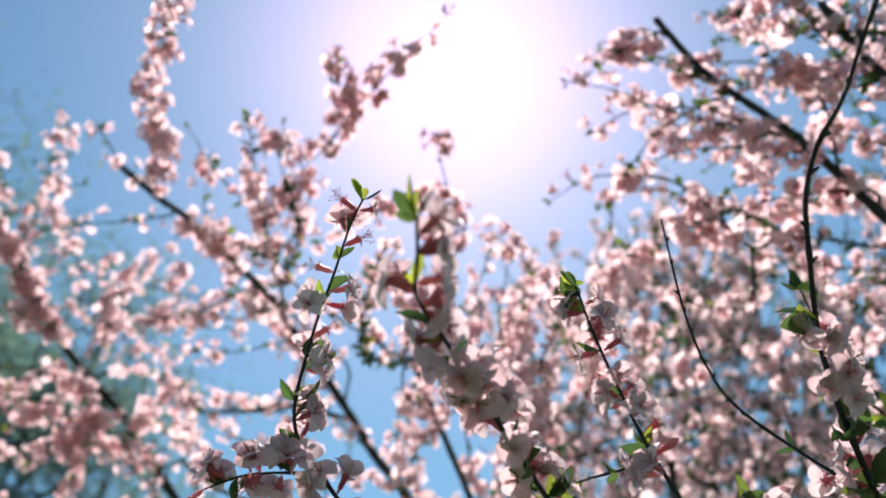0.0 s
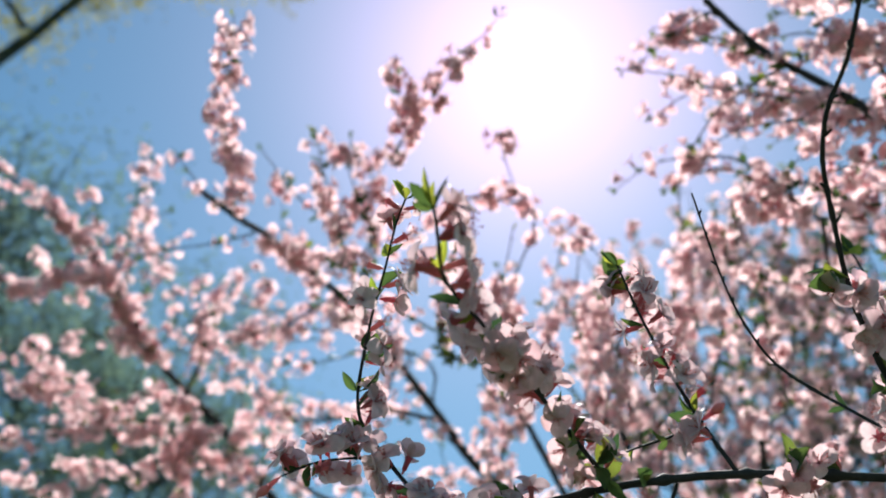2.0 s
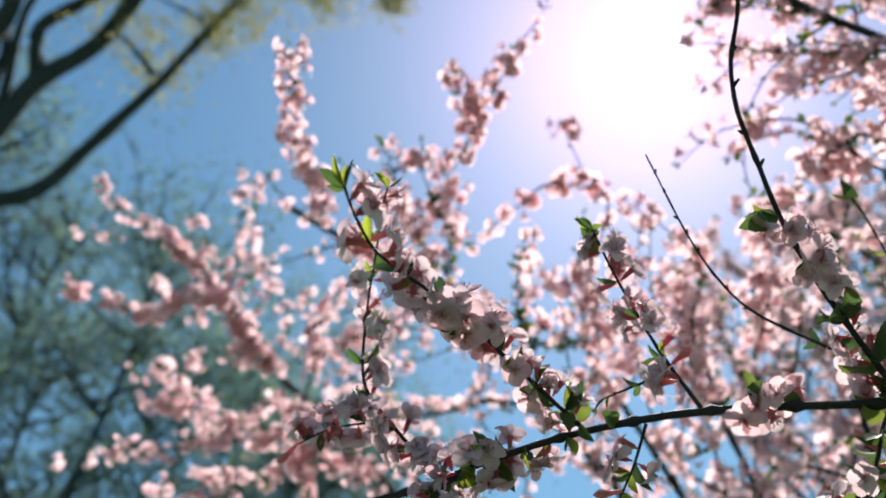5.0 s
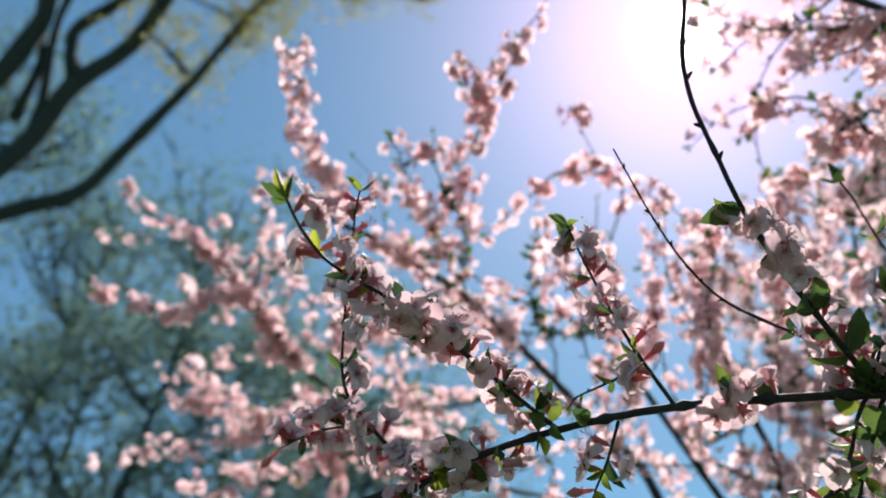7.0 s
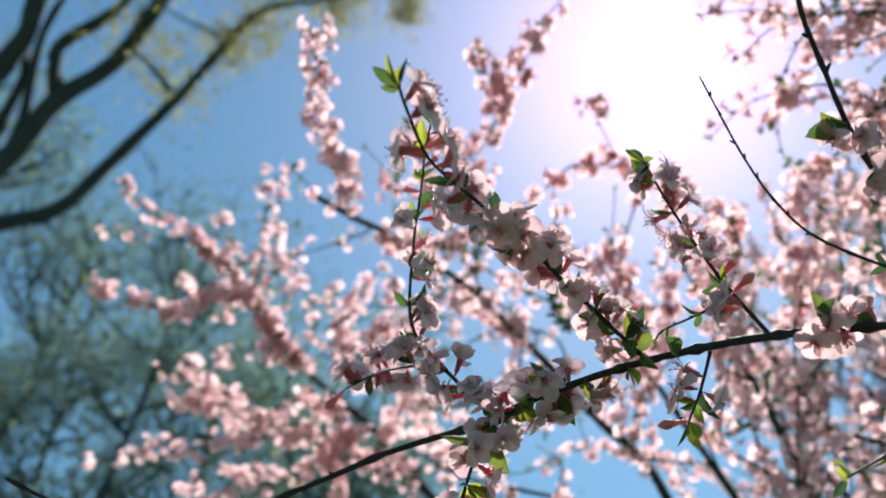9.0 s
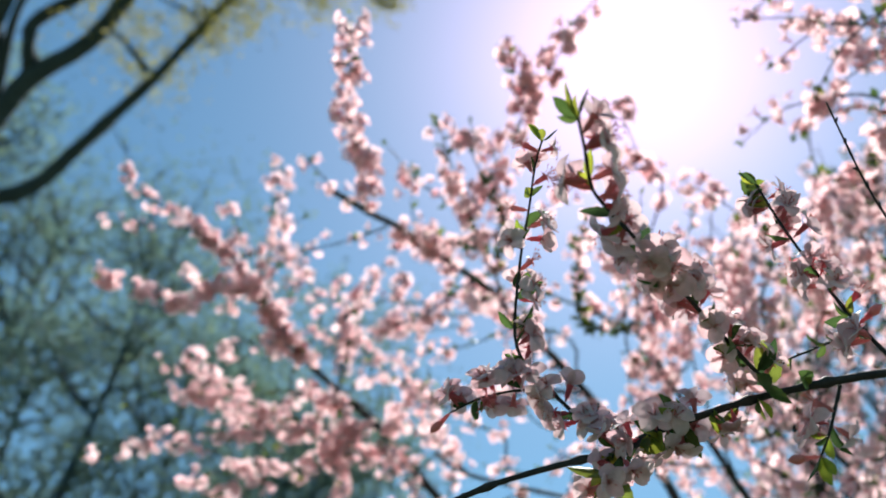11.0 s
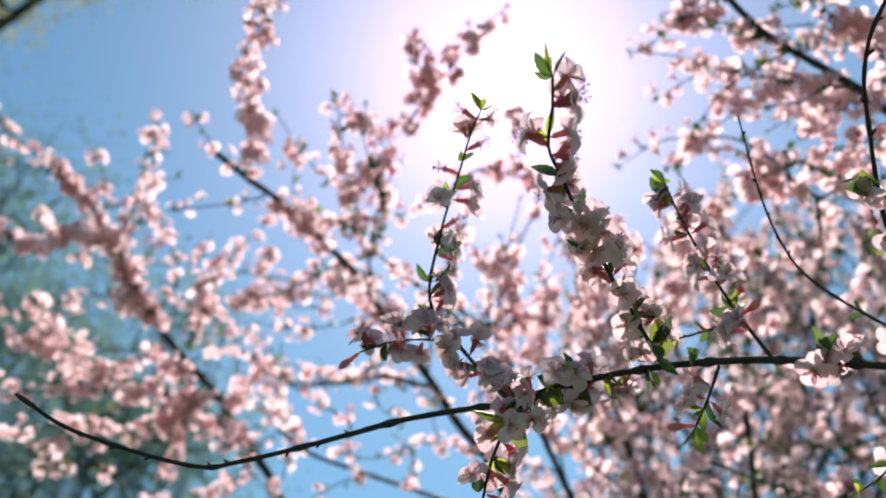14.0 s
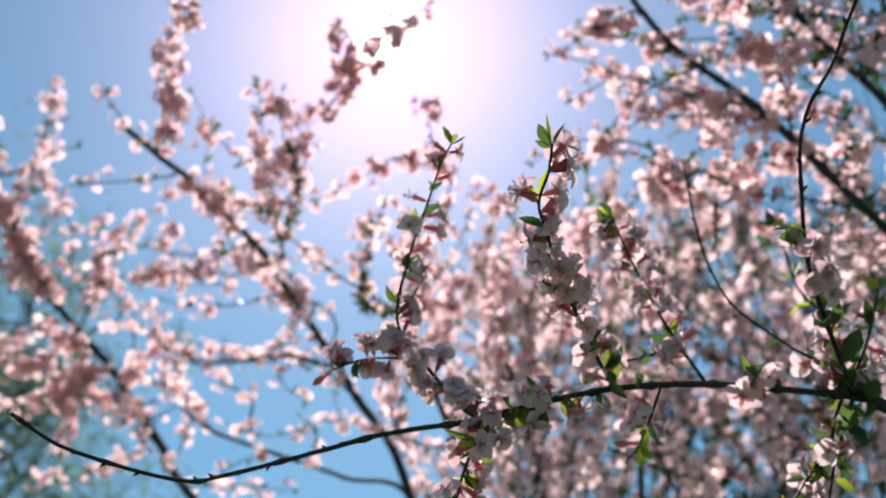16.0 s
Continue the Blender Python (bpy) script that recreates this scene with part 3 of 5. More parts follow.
# the tip: a fan of leaves, three flowers to one side, as the camera sees it
near_shrub.leaf(twig_a[-1], view_way(-0.12, 1.0, 0.0), 1.05, True, True, True)
near_shrub.leaf(twig_a[-1], view_way(0.06, 1.0, 0.5), 0.8, True, True, True)
near_shrub.leaf(twig_a[-1], view_way(-0.62, 0.8, -0.2), 0.9, True, False, True)
near_shrub.leaf(twig_a[-1], view_way(0.5, 0.85, -0.1), 0.85, True, False, True)
near_shrub.leaf(twig_a[-1], view_way(-0.8, 0.25, 0.2), 0.55, True, False, True)
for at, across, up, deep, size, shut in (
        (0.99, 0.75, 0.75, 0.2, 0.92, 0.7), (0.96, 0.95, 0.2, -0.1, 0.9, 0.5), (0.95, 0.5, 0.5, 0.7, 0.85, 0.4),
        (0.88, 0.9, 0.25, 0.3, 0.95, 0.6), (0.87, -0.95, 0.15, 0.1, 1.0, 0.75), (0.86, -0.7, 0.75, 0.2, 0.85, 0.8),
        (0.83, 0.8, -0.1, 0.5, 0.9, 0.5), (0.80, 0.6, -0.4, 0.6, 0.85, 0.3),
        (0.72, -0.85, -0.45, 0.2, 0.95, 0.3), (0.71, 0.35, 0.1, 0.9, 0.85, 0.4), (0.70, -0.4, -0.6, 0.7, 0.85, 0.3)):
    near_shrub.full_flower(twig_a[int(at * (len(twig_a) - 1))], view_way(across, up, deep), size * 1.12, shut * 0.5)
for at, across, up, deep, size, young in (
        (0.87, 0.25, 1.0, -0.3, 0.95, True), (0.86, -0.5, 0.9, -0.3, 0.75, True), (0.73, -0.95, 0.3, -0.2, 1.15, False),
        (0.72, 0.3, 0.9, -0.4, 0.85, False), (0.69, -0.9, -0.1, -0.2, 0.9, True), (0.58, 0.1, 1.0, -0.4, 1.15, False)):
    near_shrub.leaf(twig_a[int(at * (len(twig_a) - 1))], view_way(across, up, deep), size * 0.9, True, young, True)
cluster(near_shrub, twig_a, 0.28, 0.60, 15, 0.35, None, 1.0)
cluster(near_shrub, twig_a, 0.36, 0.56, 6, 0.2, (0.3, -0.5, -0.7), 0.88)
cluster(near_shrub, twig_a, 0.06, 0.24, 11, 0.4)
tuft(near_shrub, twig_a, 0.10, 4, 0.3, 1.1)
tuft(near_shrub, twig_a, 0.5, 3, 0.3, 1.0)
cluster(near_shrub, twig_e, 0.72, 0.98, 11, 0.3)
cluster(near_shrub, twig_e, 0.42, 0.58, 6, 0.3)
cluster(near_shrub, twig_e, 0.16, 0.28, 4, 0.1)
tuft(near_shrub, twig_e, 1.0, 5, 0.9, 0.85)
tuft(near_shrub, twig_e, 0.3, 2, 0.8, 0.8)
cluster(near_shrub, twig_d, 0.34, 0.40, 5, 0.2)
cluster(near_shrub, twig_d, 0.22, 0.31, 7, 0.2)
cluster(near_shrub, twig_d, 0.05, 0.19, 8, 0.3)
tuft(near_shrub, twig_d, 0.39, 3, 0.5, 1.2)
tuft(near_shrub, twig_d, 0.17, 4, 0.9, 1.2)
buds(near_shrub, twig_d, 0.45, 0.98, 8, 0.0019)
buds(near_shrub, twig_c, 0.35, 1.0, 10, 0.0013)
buds(near_shrub, whip, 0.03, 1.0, 17, 0.0016)
buds(near_shrub, main, 0.1, 0.9, 7, 0.0014)
cluster(near_shrub, twig_c, 0.04, 0.22, 6, 0.2)
tuft(near_shrub, twig_c, 0.3, 2, 0.8, 0.8)
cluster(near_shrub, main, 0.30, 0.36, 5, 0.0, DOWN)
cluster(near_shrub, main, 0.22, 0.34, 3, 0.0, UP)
cluster(near_shrub, main, 0.02, 0.14, 4, 0.0, UP)
tuft(near_shrub, main, 0.34, 2, 0.2, 1.2)
cluster(near_shrub, main, 0.80, 0.96, 12, 0.0)
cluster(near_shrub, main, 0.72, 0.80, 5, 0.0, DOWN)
tuft(near_shrub, main, 0.85, 5, 0.2, 1.2)
cluster(near_shrub, twig_f, 0.92, 1.0, 3, 0.6, None, 0.85)
cluster(near_shrub, twig_f, 0.74, 0.80, 4, 0.3)
cluster(near_shrub, twig_f, 0.60, 0.64, 3, 0.3)
cluster(near_shrub, twig_f, 0.38, 0.52, 7, 0.3)
cluster(near_shrub, twig_f, 0.06, 0.34, 13, 0.3)
tuft(near_shrub, twig_f, 1.0, 4, 0.9, 0.9)
tuft(near_shrub, twig_f, 0.76, 3, 0.7, 0.8)
tuft(near_shrub, twig_f, 0.52, 3, 0.8, 0.9)
cluster(near_shrub, twig_s, 0.15, 1.0, 10, 0.3)
tuft(near_shrub, twig_s, 0.7, 3, 0.8, 0.9)
cluster(near_shrub, twig_g, 0.5, 0.8, 3, 0.1)
tuft(near_shrub, twig_g, 0.7, 3, 0.6, 0.9)
tuft(near_shrub, twig_g, 1.0, 3, 1.0, 1.0)
closed_bud(near_shrub, twig_g[-1], (-0.95, 0.1, 0.05))
closed_bud(near_shrub, twig_s[-1], (-0.6, 0.1, -0.5))
closed_bud(near_shrub, twig_e[len(twig_e) // 4], (0.7, -0.2, 0.4))
closed_bud(near_shrub, twig_j[len(twig_j) // 2], (-0.5, -0.3, 0.6))
for at, way in ((0.95, (0.8, -0.3, 0.3)), (0.84, (-0.7, -0.4, 0.2)), (0.80, (0.6, -0.5, 0.5))):
    spent_flower(near_shrub, twig_a, at, way, 1.05)
for at, way in ((0.98, (-0.7, -0.3, 0.5)), (0.90, (0.8, -0.2, 0.3)), (0.84, (-0.8, -0.2, 0.2)), (0.70, (0.7, -0.3, 0.3))):
    spent_flower(near_shrub, twig_f, at, way, 1.0)
for line, at, way in ((twig_e, 0.62, (-0.7, -0.3, -0.3)), (twig_e, 0.35, (0.6, -0.4, 0.3)), (twig_g, 0.4, (-0.6, -0.3, 0.3)), (twig_s, 0.5, (-0.3, -0.4, -0.6)), (main, 0.32, (0.1, -0.4, -0.7))):
    spent_flower(near_shrub, line, at, way, 1.1)
twig_p = near_shrub.stem("twig", [(0.100, 0.390, 1.630), (0.087, 0.395, 1.627), (0.074, 0.397, 1.624), (0.062, 0.397, 1.620), (0.058, 0.398, 1.616)], 0.0009, 0.0005, 6, 0.5, 0.004)
twig_q = near_shrub.stem("twig", [(0.190, 0.422, 1.567), (0.166, 0.411, 1.552), (0.147, 0.391, 1.532), (0.134, 0.376, 1.519), (0.124, 0.369, 1.511)], 0.0010, 0.0005, 6, 0.5, 0.004)
for at, count, size in ((0.3, 1, 0.5), (0.45, 2, 0.7), (0.8, 2, 0.45), (1.0, 3, 0.45)):
    tuft(near_shrub, twig_p, at, count, 0.8, size)
for at, count in ((0.15, 2), (0.4, 3), (0.7, 2), (1.0, 3)):
    tuft(near_shrub, twig_q, at, count, 0.8, 0.8)
bloom(near_shrub, twig_q, 0.3, (-0.6, -0.4, 0.5), 1.0)
bloom(near_shrub, twig_q, 0.55, (0.5, -0.3, -0.6), 1.0)
buds(near_shrub, twig_p, 0.1, 0.95, 5, 0.0010)
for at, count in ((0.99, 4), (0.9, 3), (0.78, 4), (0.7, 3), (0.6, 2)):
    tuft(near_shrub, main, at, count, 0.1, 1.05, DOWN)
tuft(near_shrub, twig_h, 0.15, 4, 0.3, 1.1)
tuft(near_shrub, twig_h, 0.7, 4, 0.5, 1.0)
tuft(near_shrub, twig_a, 0.04, 3, 0.3, 1.1)
tuft(near_shrub, twig_a, 0.2, 3, 0.5, 1.0)
tuft(near_shrub, twig_f, 0.88, 3, 0.8, 0.9)
tuft(near_shrub, twig_f, 0.64, 2, 0.8, 1.0)
cluster(near_shrub, twig_h, 0.2, 1.0, 12, 0.2)
tuft(near_shrub, twig_h, 0.4, 4, 0.4, 1.1)
cluster(near_shrub, twig_j, 0.6, 1.0, 3, 0.2)
for at in (0.12, 0.25, 0.4, 0.55, 0.7, 0.9):
    tuft(near_shrub, twig_k, at, 3, 0.4, 1.01)
    tuft(near_shrub, twig_j, at, 2, 0.4, 1.01)
for at in (0.0, 0.3, 0.6, 1.0):
    tuft(near_shrub, twig_n, at, 3, 0.4, 0.94)
    tuft(near_shrub, twig_o, at, 3, 0.4, 0.94)
for at, count in ((1.0, 6), (0.9, 3), (0.82, 4), (0.74, 3)):
    tuft(near_shrub, twig_m, at, count, 0.6, 1.25)
cluster(near_shrub, twig_m, 0.5, 0.75, 4, 0.2)
cluster(near_shrub, twig_n, 0.2, 0.9, 4, 0.2)
cluster(near_shrub, twig_k, 0.7, 0.9, 2, 0.2)
tuft(near_shrub, twig_j, 0.1, 4, 0.5, 1.09)
tuft(near_shrub, twig_j, 0.4, 4, 0.5, 1.01)
tuft(near_shrub, main, 0.04, 5, 0.1, 1.3)
tuft(near_shrub, twig_d, 0.08, 5, 0.5, 1.3)
tuft(near_shrub, twig_j, 0.75, 3, 0.5, 0.94)

near_shrub.stem("branch", [(0.6, 0.78, 1.3), (0.62, 0.76, 1.7), (0.538, 0.715, 1.961), (0.482, 0.691, 2.035), (0.389, 0.670, 2.190), (0.310, 0.665, 2.298), (0.250, 0.623, 2.349)], 0.009, 0.004)
near_shrub.stem("branch", [(0.6, 0.78, 1.3), (0.58, 0.66, 1.7), (0.511, 0.579, 1.960), (0.472, 0.568, 2.079), (0.422, 0.558, 2.189), (0.383, 0.526, 2.231)], 0.008, 0.004)
spike(near_shrub, [(0.556, 0.620, 2.398), (0.441, 0.677, 2.419), (0.370, 0.737, 2.469)], dense=120, leafy=280)
spike(near_shrub, [(0.477, 0.729, 2.365), (0.398, 0.723, 2.404), (0.322, 0.772, 2.460)], dense=200, leafy=80)
spike(near_shrub, [(0.569, 0.753, 2.294), (0.515, 0.736, 2.340), (0.493, 0.692, 2.384)], dense=110, leafy=280)
spike(near_shrub, [(0.445, 0.673, 2.111), (0.367, 0.726, 2.152), (0.283, 0.809, 2.185)], leafy=80)
spike(near_shrub, [(0.389, 0.670, 2.190), (0.278, 0.706, 2.278), (0.216, 0.726, 2.349), (0.159, 0.742, 2.389)], leafy=80)
spike(near_shrub, [(0.326, 0.666, 2.264), (0.264, 0.721, 2.272), (0.223, 0.768, 2.246)], leafy=80)
spike(near_shrub, [(0.310, 0.665, 2.298), (0.256, 0.679, 2.358), (0.204, 0.697, 2.411)], leafy=80)
spike(near_shrub, [(0.415, 0.662, 2.139), (0.391, 0.603, 2.173), (0.340, 0.579, 2.216), (0.324, 0.540, 2.250)], leafy=80)
spike(near_shrub, [(0.482, 0.691, 2.035), (0.430, 0.740, 2.102), (0.379, 0.789, 2.160)], leafy=80)
spike(near_shrub, [(0.498, 0.698, 2.015), (0.478, 0.775, 2.030), (0.420, 0.818, 2.106)], leafy=80)
spike(near_shrub, [(0.446, 0.553, 2.109), (0.462, 0.513, 2.128), (0.461, 0.474, 2.155)], leafy=240)
spike(near_shrub, [(0.454, 0.674, 2.074), (0.474, 0.642, 2.089), (0.515, 0.618, 2.081)], leafy=240)
spike(near_shrub, [(0.365, 0.689, 2.228), (0.311, 0.713, 2.295), (0.244, 0.755, 2.347), (0.193, 0.784, 2.335)], dense=150, leafy=50)
spike(near_shrub, [(0.356, 0.792, 2.141), (0.321, 0.807, 2.213), (0.271, 0.828, 2.280), (0.206, 0.852, 2.275)], dense=150, leafy=50)
spike(near_shrub, [(0.363, 0.878, 2.122), (0.304, 0.924, 2.174), (0.243, 0.888, 2.231)], leafy=80)
spike(near_shrub, [(0.329, 0.661, 2.263), (0.277, 0.695, 2.356), (0.206, 0.714, 2.422)], dense=150, leafy=50)
spike(near_shrub, [(0.330, 0.793, 2.193), (0.280, 0.800, 2.266), (0.199, 0.839, 2.312), (0.142, 0.866, 2.295)], dense=150, leafy=50)
spike(near_shrub, [(0.343, 0.728, 2.243), (0.299, 0.770, 2.286), (0.249, 0.828, 2.314)], dense=150, leafy=50)
spike(near_shrub, [(0.526, 0.765, 2.003), (0.489, 0.753, 2.047), (0.464, 0.803, 2.092)], leafy=80)
spike(near_shrub, [(0.396, 0.678, 2.179), (0.376, 0.724, 2.221), (0.331, 0.769, 2.203)], leafy=80)
spike(near_shrub, [(0.251, 0.634, 2.340), (0.214, 0.691, 2.375), (0.190, 0.728, 2.392)], leafy=80)
spike(near_shrub, [(0.456, 0.563, 2.165), (0.419, 0.585, 2.171), (0.366, 0.589, 2.197)], leafy=80)
spike(near_shrub, [(0.487, 0.518, 2.177), (0.442, 0.537, 2.192), (0.397, 0.544, 2.213)], leafy=240)
spike(near_shrub, [(0.501, 0.611, 2.303), (0.443, 0.635, 2.343), (0.380, 0.651, 2.397), (0.336, 0.673, 2.436)], leafy=240)
spike(near_shrub, [(0.522, 0.651, 2.262), (0.464, 0.672, 2.306), (0.416, 0.713, 2.338), (0.373, 0.745, 2.398)], leafy=240)
spike(near_shrub, [(0.526, 0.709, 2.212), (0.462, 0.746, 2.291), (0.410, 0.803, 2.336), (0.350, 0.840, 2.328)], leafy=80)
spike(near_shrub, [(0.550, 0.792, 2.195), (0.501, 0.831, 2.265), (0.425, 0.867, 2.270), (0.358, 0.903, 2.264)], leafy=80)
spike(near_shrub, [(0.554, 0.879, 2.182), (0.508, 0.929, 2.237), (0.444, 0.976, 2.300)], leafy=80)
spike(near_shrub, [(0.428, 0.597, 2.219), (0.382, 0.559, 2.267), (0.347, 0.536, 2.296)], leafy=240)
spike(near_shrub, [(0.381, 0.767, 2.378), (0.327, 0.799, 2.372), (0.288, 0.844, 2.414)], leafy=80)
spike(near_shrub, [(0.398, 0.724, 2.229), (0.354, 0.743, 2.293), (0.309, 0.793, 2.329)], leafy=240)
spike(near_shrub, [(0.386, 0.792, 2.173), (0.343, 0.782, 2.195), (0.311, 0.835, 2.222), (0.272, 0.904, 2.233)], leafy=240)
near_shrub.finish()

# ---- shrubs behind ----
left_shrub = Shrub(5, (0.12, 1.75, 0.0), (0.08, 1.62, 1.5), "tall cherry shrub with long spikes packed with pink blossom")
left_shrub.stem("trunk", [(0.12, 1.75, -0.05), (0.12, 1.72, 0.6), (0.1, 1.66, 1.1), (0.08, 1.62, 1.52)], 0.03, 0.02, 10)
left_shrub.base(6, 0.2, 0.018)
left_shrub.stem("branch", [(0.08, 1.62, 1.45), (-0.08, 1.72, 1.75), (-0.484, 1.757, 2.246), (-0.526, 1.691, 2.301), (-0.580, 1.627, 2.357), (-0.619, 1.554, 2.406), (-0.671, 1.481, 2.440), (-0.721, 1.400, 2.479), (-0.761, 1.303, 2.531), (-0.800, 1.251, 2.592), (-0.856, 1.212, 2.653), (-0.926, 1.181, 2.725)], 0.017, 0.0045)
left_shrub.stem("branch", [(0.08, 1.62, 1.45), (0.06, 1.50, 1.68), (-0.036, 1.502, 2.135), (-0.120, 1.411, 2.241), (-0.175, 1.339, 2.301), (-0.255, 1.221, 2.369), (-0.285, 1.151, 2.379), (-0.333, 1.084, 2.391), (-0.386, 1.009, 2.404), (-0.423, 0.964, 2.405), (-0.476, 0.934, 2.437)], 0.013, 0.0045)
left_shrub.stem("branch", [(0.04, 1.52, 1.66), (-0.017, 1.475, 2.054), (-0.143, 1.432, 2.094), (-0.273, 1.384, 2.121), (-0.363, 1.356, 2.144), (-0.421, 1.342, 2.185)], 0.006, 0.003)
left_shrub.stem("branch", [(-0.161, 1.316, 2.247), (-0.252, 1.314, 2.273), (-0.324, 1.339, 2.276), (-0.406, 1.352, 2.286), (-0.478, 1.357, 2.325)], 0.004, 0.002)
spike(left_shrub, [(-0.721, 1.400, 2.479), (-0.761, 1.303, 2.531), (-0.800, 1.251, 2.592), (-0.856, 1.212, 2.653), (-0.926, 1.181, 2.725)], dense=472, leafy=40, rooted=False, spurs=5, size=1.14)
spike(left_shrub, [(-0.926, 1.181, 2.725), (-1.011, 1.157, 2.775), (-1.082, 1.111, 2.847)], dense=301, rooted=False, spurs=5, leafy=60, size=1.14)
spike(left_shrub, [(-0.754, 1.237, 2.543), (-0.821, 1.182, 2.523), (-0.872, 1.166, 2.470), (-0.904, 1.117, 2.463), (-0.946, 1.069, 2.459), (-0.992, 1.025, 2.461)], dense=430, spurs=2, gaps=-0.75, leafy=60, size=1.14)
spike(left_shrub, [(-0.897, 1.146, 2.659), (-0.985, 1.111, 2.658), (-1.042, 1.075, 2.643)], dense=126, spurs=5, leafy=60, size=1.14)
spike(left_shrub, [(-0.758, 1.226, 2.550), (-0.713, 1.163, 2.590), (-0.687, 1.100, 2.630), (-0.668, 1.045, 2.670)], dense=199, spurs=5, leafy=60, size=1.14)
spike(left_shrub, [(-0.787, 1.191, 2.599), (-0.780, 1.137, 2.624), (-0.787, 1.100, 2.653)], dense=265, spurs=5, leafy=60, size=1.14)
spike(left_shrub, [(-0.745, 1.169, 2.586), (-0.681, 1.148, 2.613), (-0.640, 1.144, 2.623)], dense=178, spurs=5, leafy=60, size=1.14)
spike(left_shrub, [(-0.676, 1.391, 2.499), (-0.608, 1.356, 2.556), (-0.560, 1.322, 2.599), (-0.492, 1.288, 2.644)], dense=430, spurs=2, gaps=-0.75, leafy=60, size=1.14)
spike(left_shrub, [(-0.617, 1.330, 2.518), (-0.529, 1.299, 2.515), (-0.445, 1.288, 2.483), (-0.362, 1.261, 2.464), (-0.258, 1.239, 2.378)], dense=273, spurs=5, leafy=60, size=1.14)
spike(left_shrub, [(-0.651, 1.381, 2.475), (-0.557, 1.344, 2.483), (-0.446, 1.323, 2.443), (-0.356, 1.308, 2.428)], dense=252, spurs=5, leafy=60, size=1.14)
spike(left_shrub, [(-0.707, 1.403, 2.467), (-0.762, 1.336, 2.494), (-0.726, 1.283, 2.557), (-0.681, 1.258, 2.591)], dense=210, spurs=5, leafy=60, size=1.14)
spike(left_shrub, [(-0.721, 1.400, 2.479), (-0.778, 1.326, 2.479), (-0.840, 1.288, 2.464), (-0.899, 1.289, 2.418), (-0.964, 1.271, 2.420)], dense=199, spurs=5, leafy=60, size=1.14)
spike(left_shrub, [(-0.671, 1.481, 2.440), (-0.587, 1.435, 2.458), (-0.617, 1.384, 2.505)], dense=199, spurs=5, leafy=60, size=1.14)
spike(left_shrub, [(-0.700, 1.400, 2.472), (-0.765, 1.318, 2.479), (-0.847, 1.277, 2.434), (-0.894, 1.256, 2.420)], dense=265, spurs=5, leafy=60, size=1.14)
spike(left_shrub, [(-0.624, 1.511, 2.423), (-0.727, 1.428, 2.418), (-0.796, 1.367, 2.395), (-0.872, 1.306, 2.378), (-0.915, 1.296, 2.352)], dense=265, spurs=5, leafy=60, size=1.14)
spike(left_shrub, [(-0.749, 1.422, 2.411), (-0.819, 1.383, 2.355), (-0.892, 1.308, 2.357), (-0.952, 1.250, 2.339), (-0.996, 1.238, 2.310)], dense=199, spurs=5, leafy=60, size=1.14)
spike(left_shrub, [(-0.617, 1.539, 2.386), (-0.757, 1.440, 2.343), (-0.833, 1.383, 2.306), (-0.898, 1.336, 2.274), (-0.957, 1.281, 2.254), (-1.010, 1.253, 2.215), (-1.067, 1.207, 2.213)], dense=231, spurs=5, leafy=60, size=1.14)
spike(left_shrub, [(-0.542, 1.625, 2.333), (-0.640, 1.547, 2.340), (-0.712, 1.495, 2.293), (-0.791, 1.449, 2.240), (-0.876, 1.404, 2.190)], dense=265, spurs=5, leafy=60, size=1.14)
spike(left_shrub, [(-0.789, 1.433, 2.268), (-0.865, 1.385, 2.232), (-0.919, 1.358, 2.176)], dense=189, spurs=5, leafy=60, size=1.14)
spike(left_shrub, [(-0.599, 1.565, 2.358), (-0.571, 1.502, 2.410), (-0.570, 1.446, 2.469), (-0.604, 1.397, 2.496)], dense=210, spurs=5, leafy=60, size=1.14)
spike(left_shrub, [(-0.666, 1.450, 2.445), (-0.624, 1.383, 2.503), (-0.633, 1.326, 2.548), (-0.608, 1.288, 2.602)], dense=210, spurs=5, leafy=60, size=1.14)
spike(left_shrub, [(-0.555, 1.627, 2.323), (-0.480, 1.574, 2.349), (-0.503, 1.480, 2.386), (-0.468, 1.434, 2.431)], dense=157, leafy=60, spurs=5, size=1.14)
spike(left_shrub, [(-0.753, 1.371, 2.515), (-0.791, 1.326, 2.593), (-0.761, 1.278, 2.704), (-0.745, 1.229, 2.785), (-0.740, 1.191, 2.846)], dense=199, spurs=5, leafy=60, size=1.14)
spike(left_shrub, [(-0.742, 1.402, 2.483), (-0.679, 1.353, 2.543), (-0.704, 1.294, 2.625), (-0.767, 1.269, 2.694)], dense=199, spurs=5, leafy=60, size=1.14)
spike(left_shrub, [(-0.722, 1.435, 2.453), (-0.769, 1.448, 2.408), (-0.831, 1.459, 2.390), (-0.897, 1.450, 2.410)], dense=265, spurs=5, leafy=60, size=1.14)
spike(left_shrub, [(-0.641, 1.508, 2.396), (-0.692, 1.508, 2.330), (-0.673, 1.535, 2.259), (-0.682, 1.545, 2.216)], dense=430, spurs=2, gaps=-0.75, leafy=60, size=1.14)
spike(left_shrub, [(-0.608, 1.547, 2.354), (-0.538, 1.497, 2.387), (-0.506, 1.456, 2.439), (-0.528, 1.424, 2.472)], dense=265, spurs=5, leafy=60, size=1.14)
spike(left_shrub, [(-0.546, 1.636, 2.278), (-0.616, 1.605, 2.212), (-0.686, 1.578, 2.175), (-0.751, 1.553, 2.174)], dense=199, spurs=5, leafy=60, size=1.14)
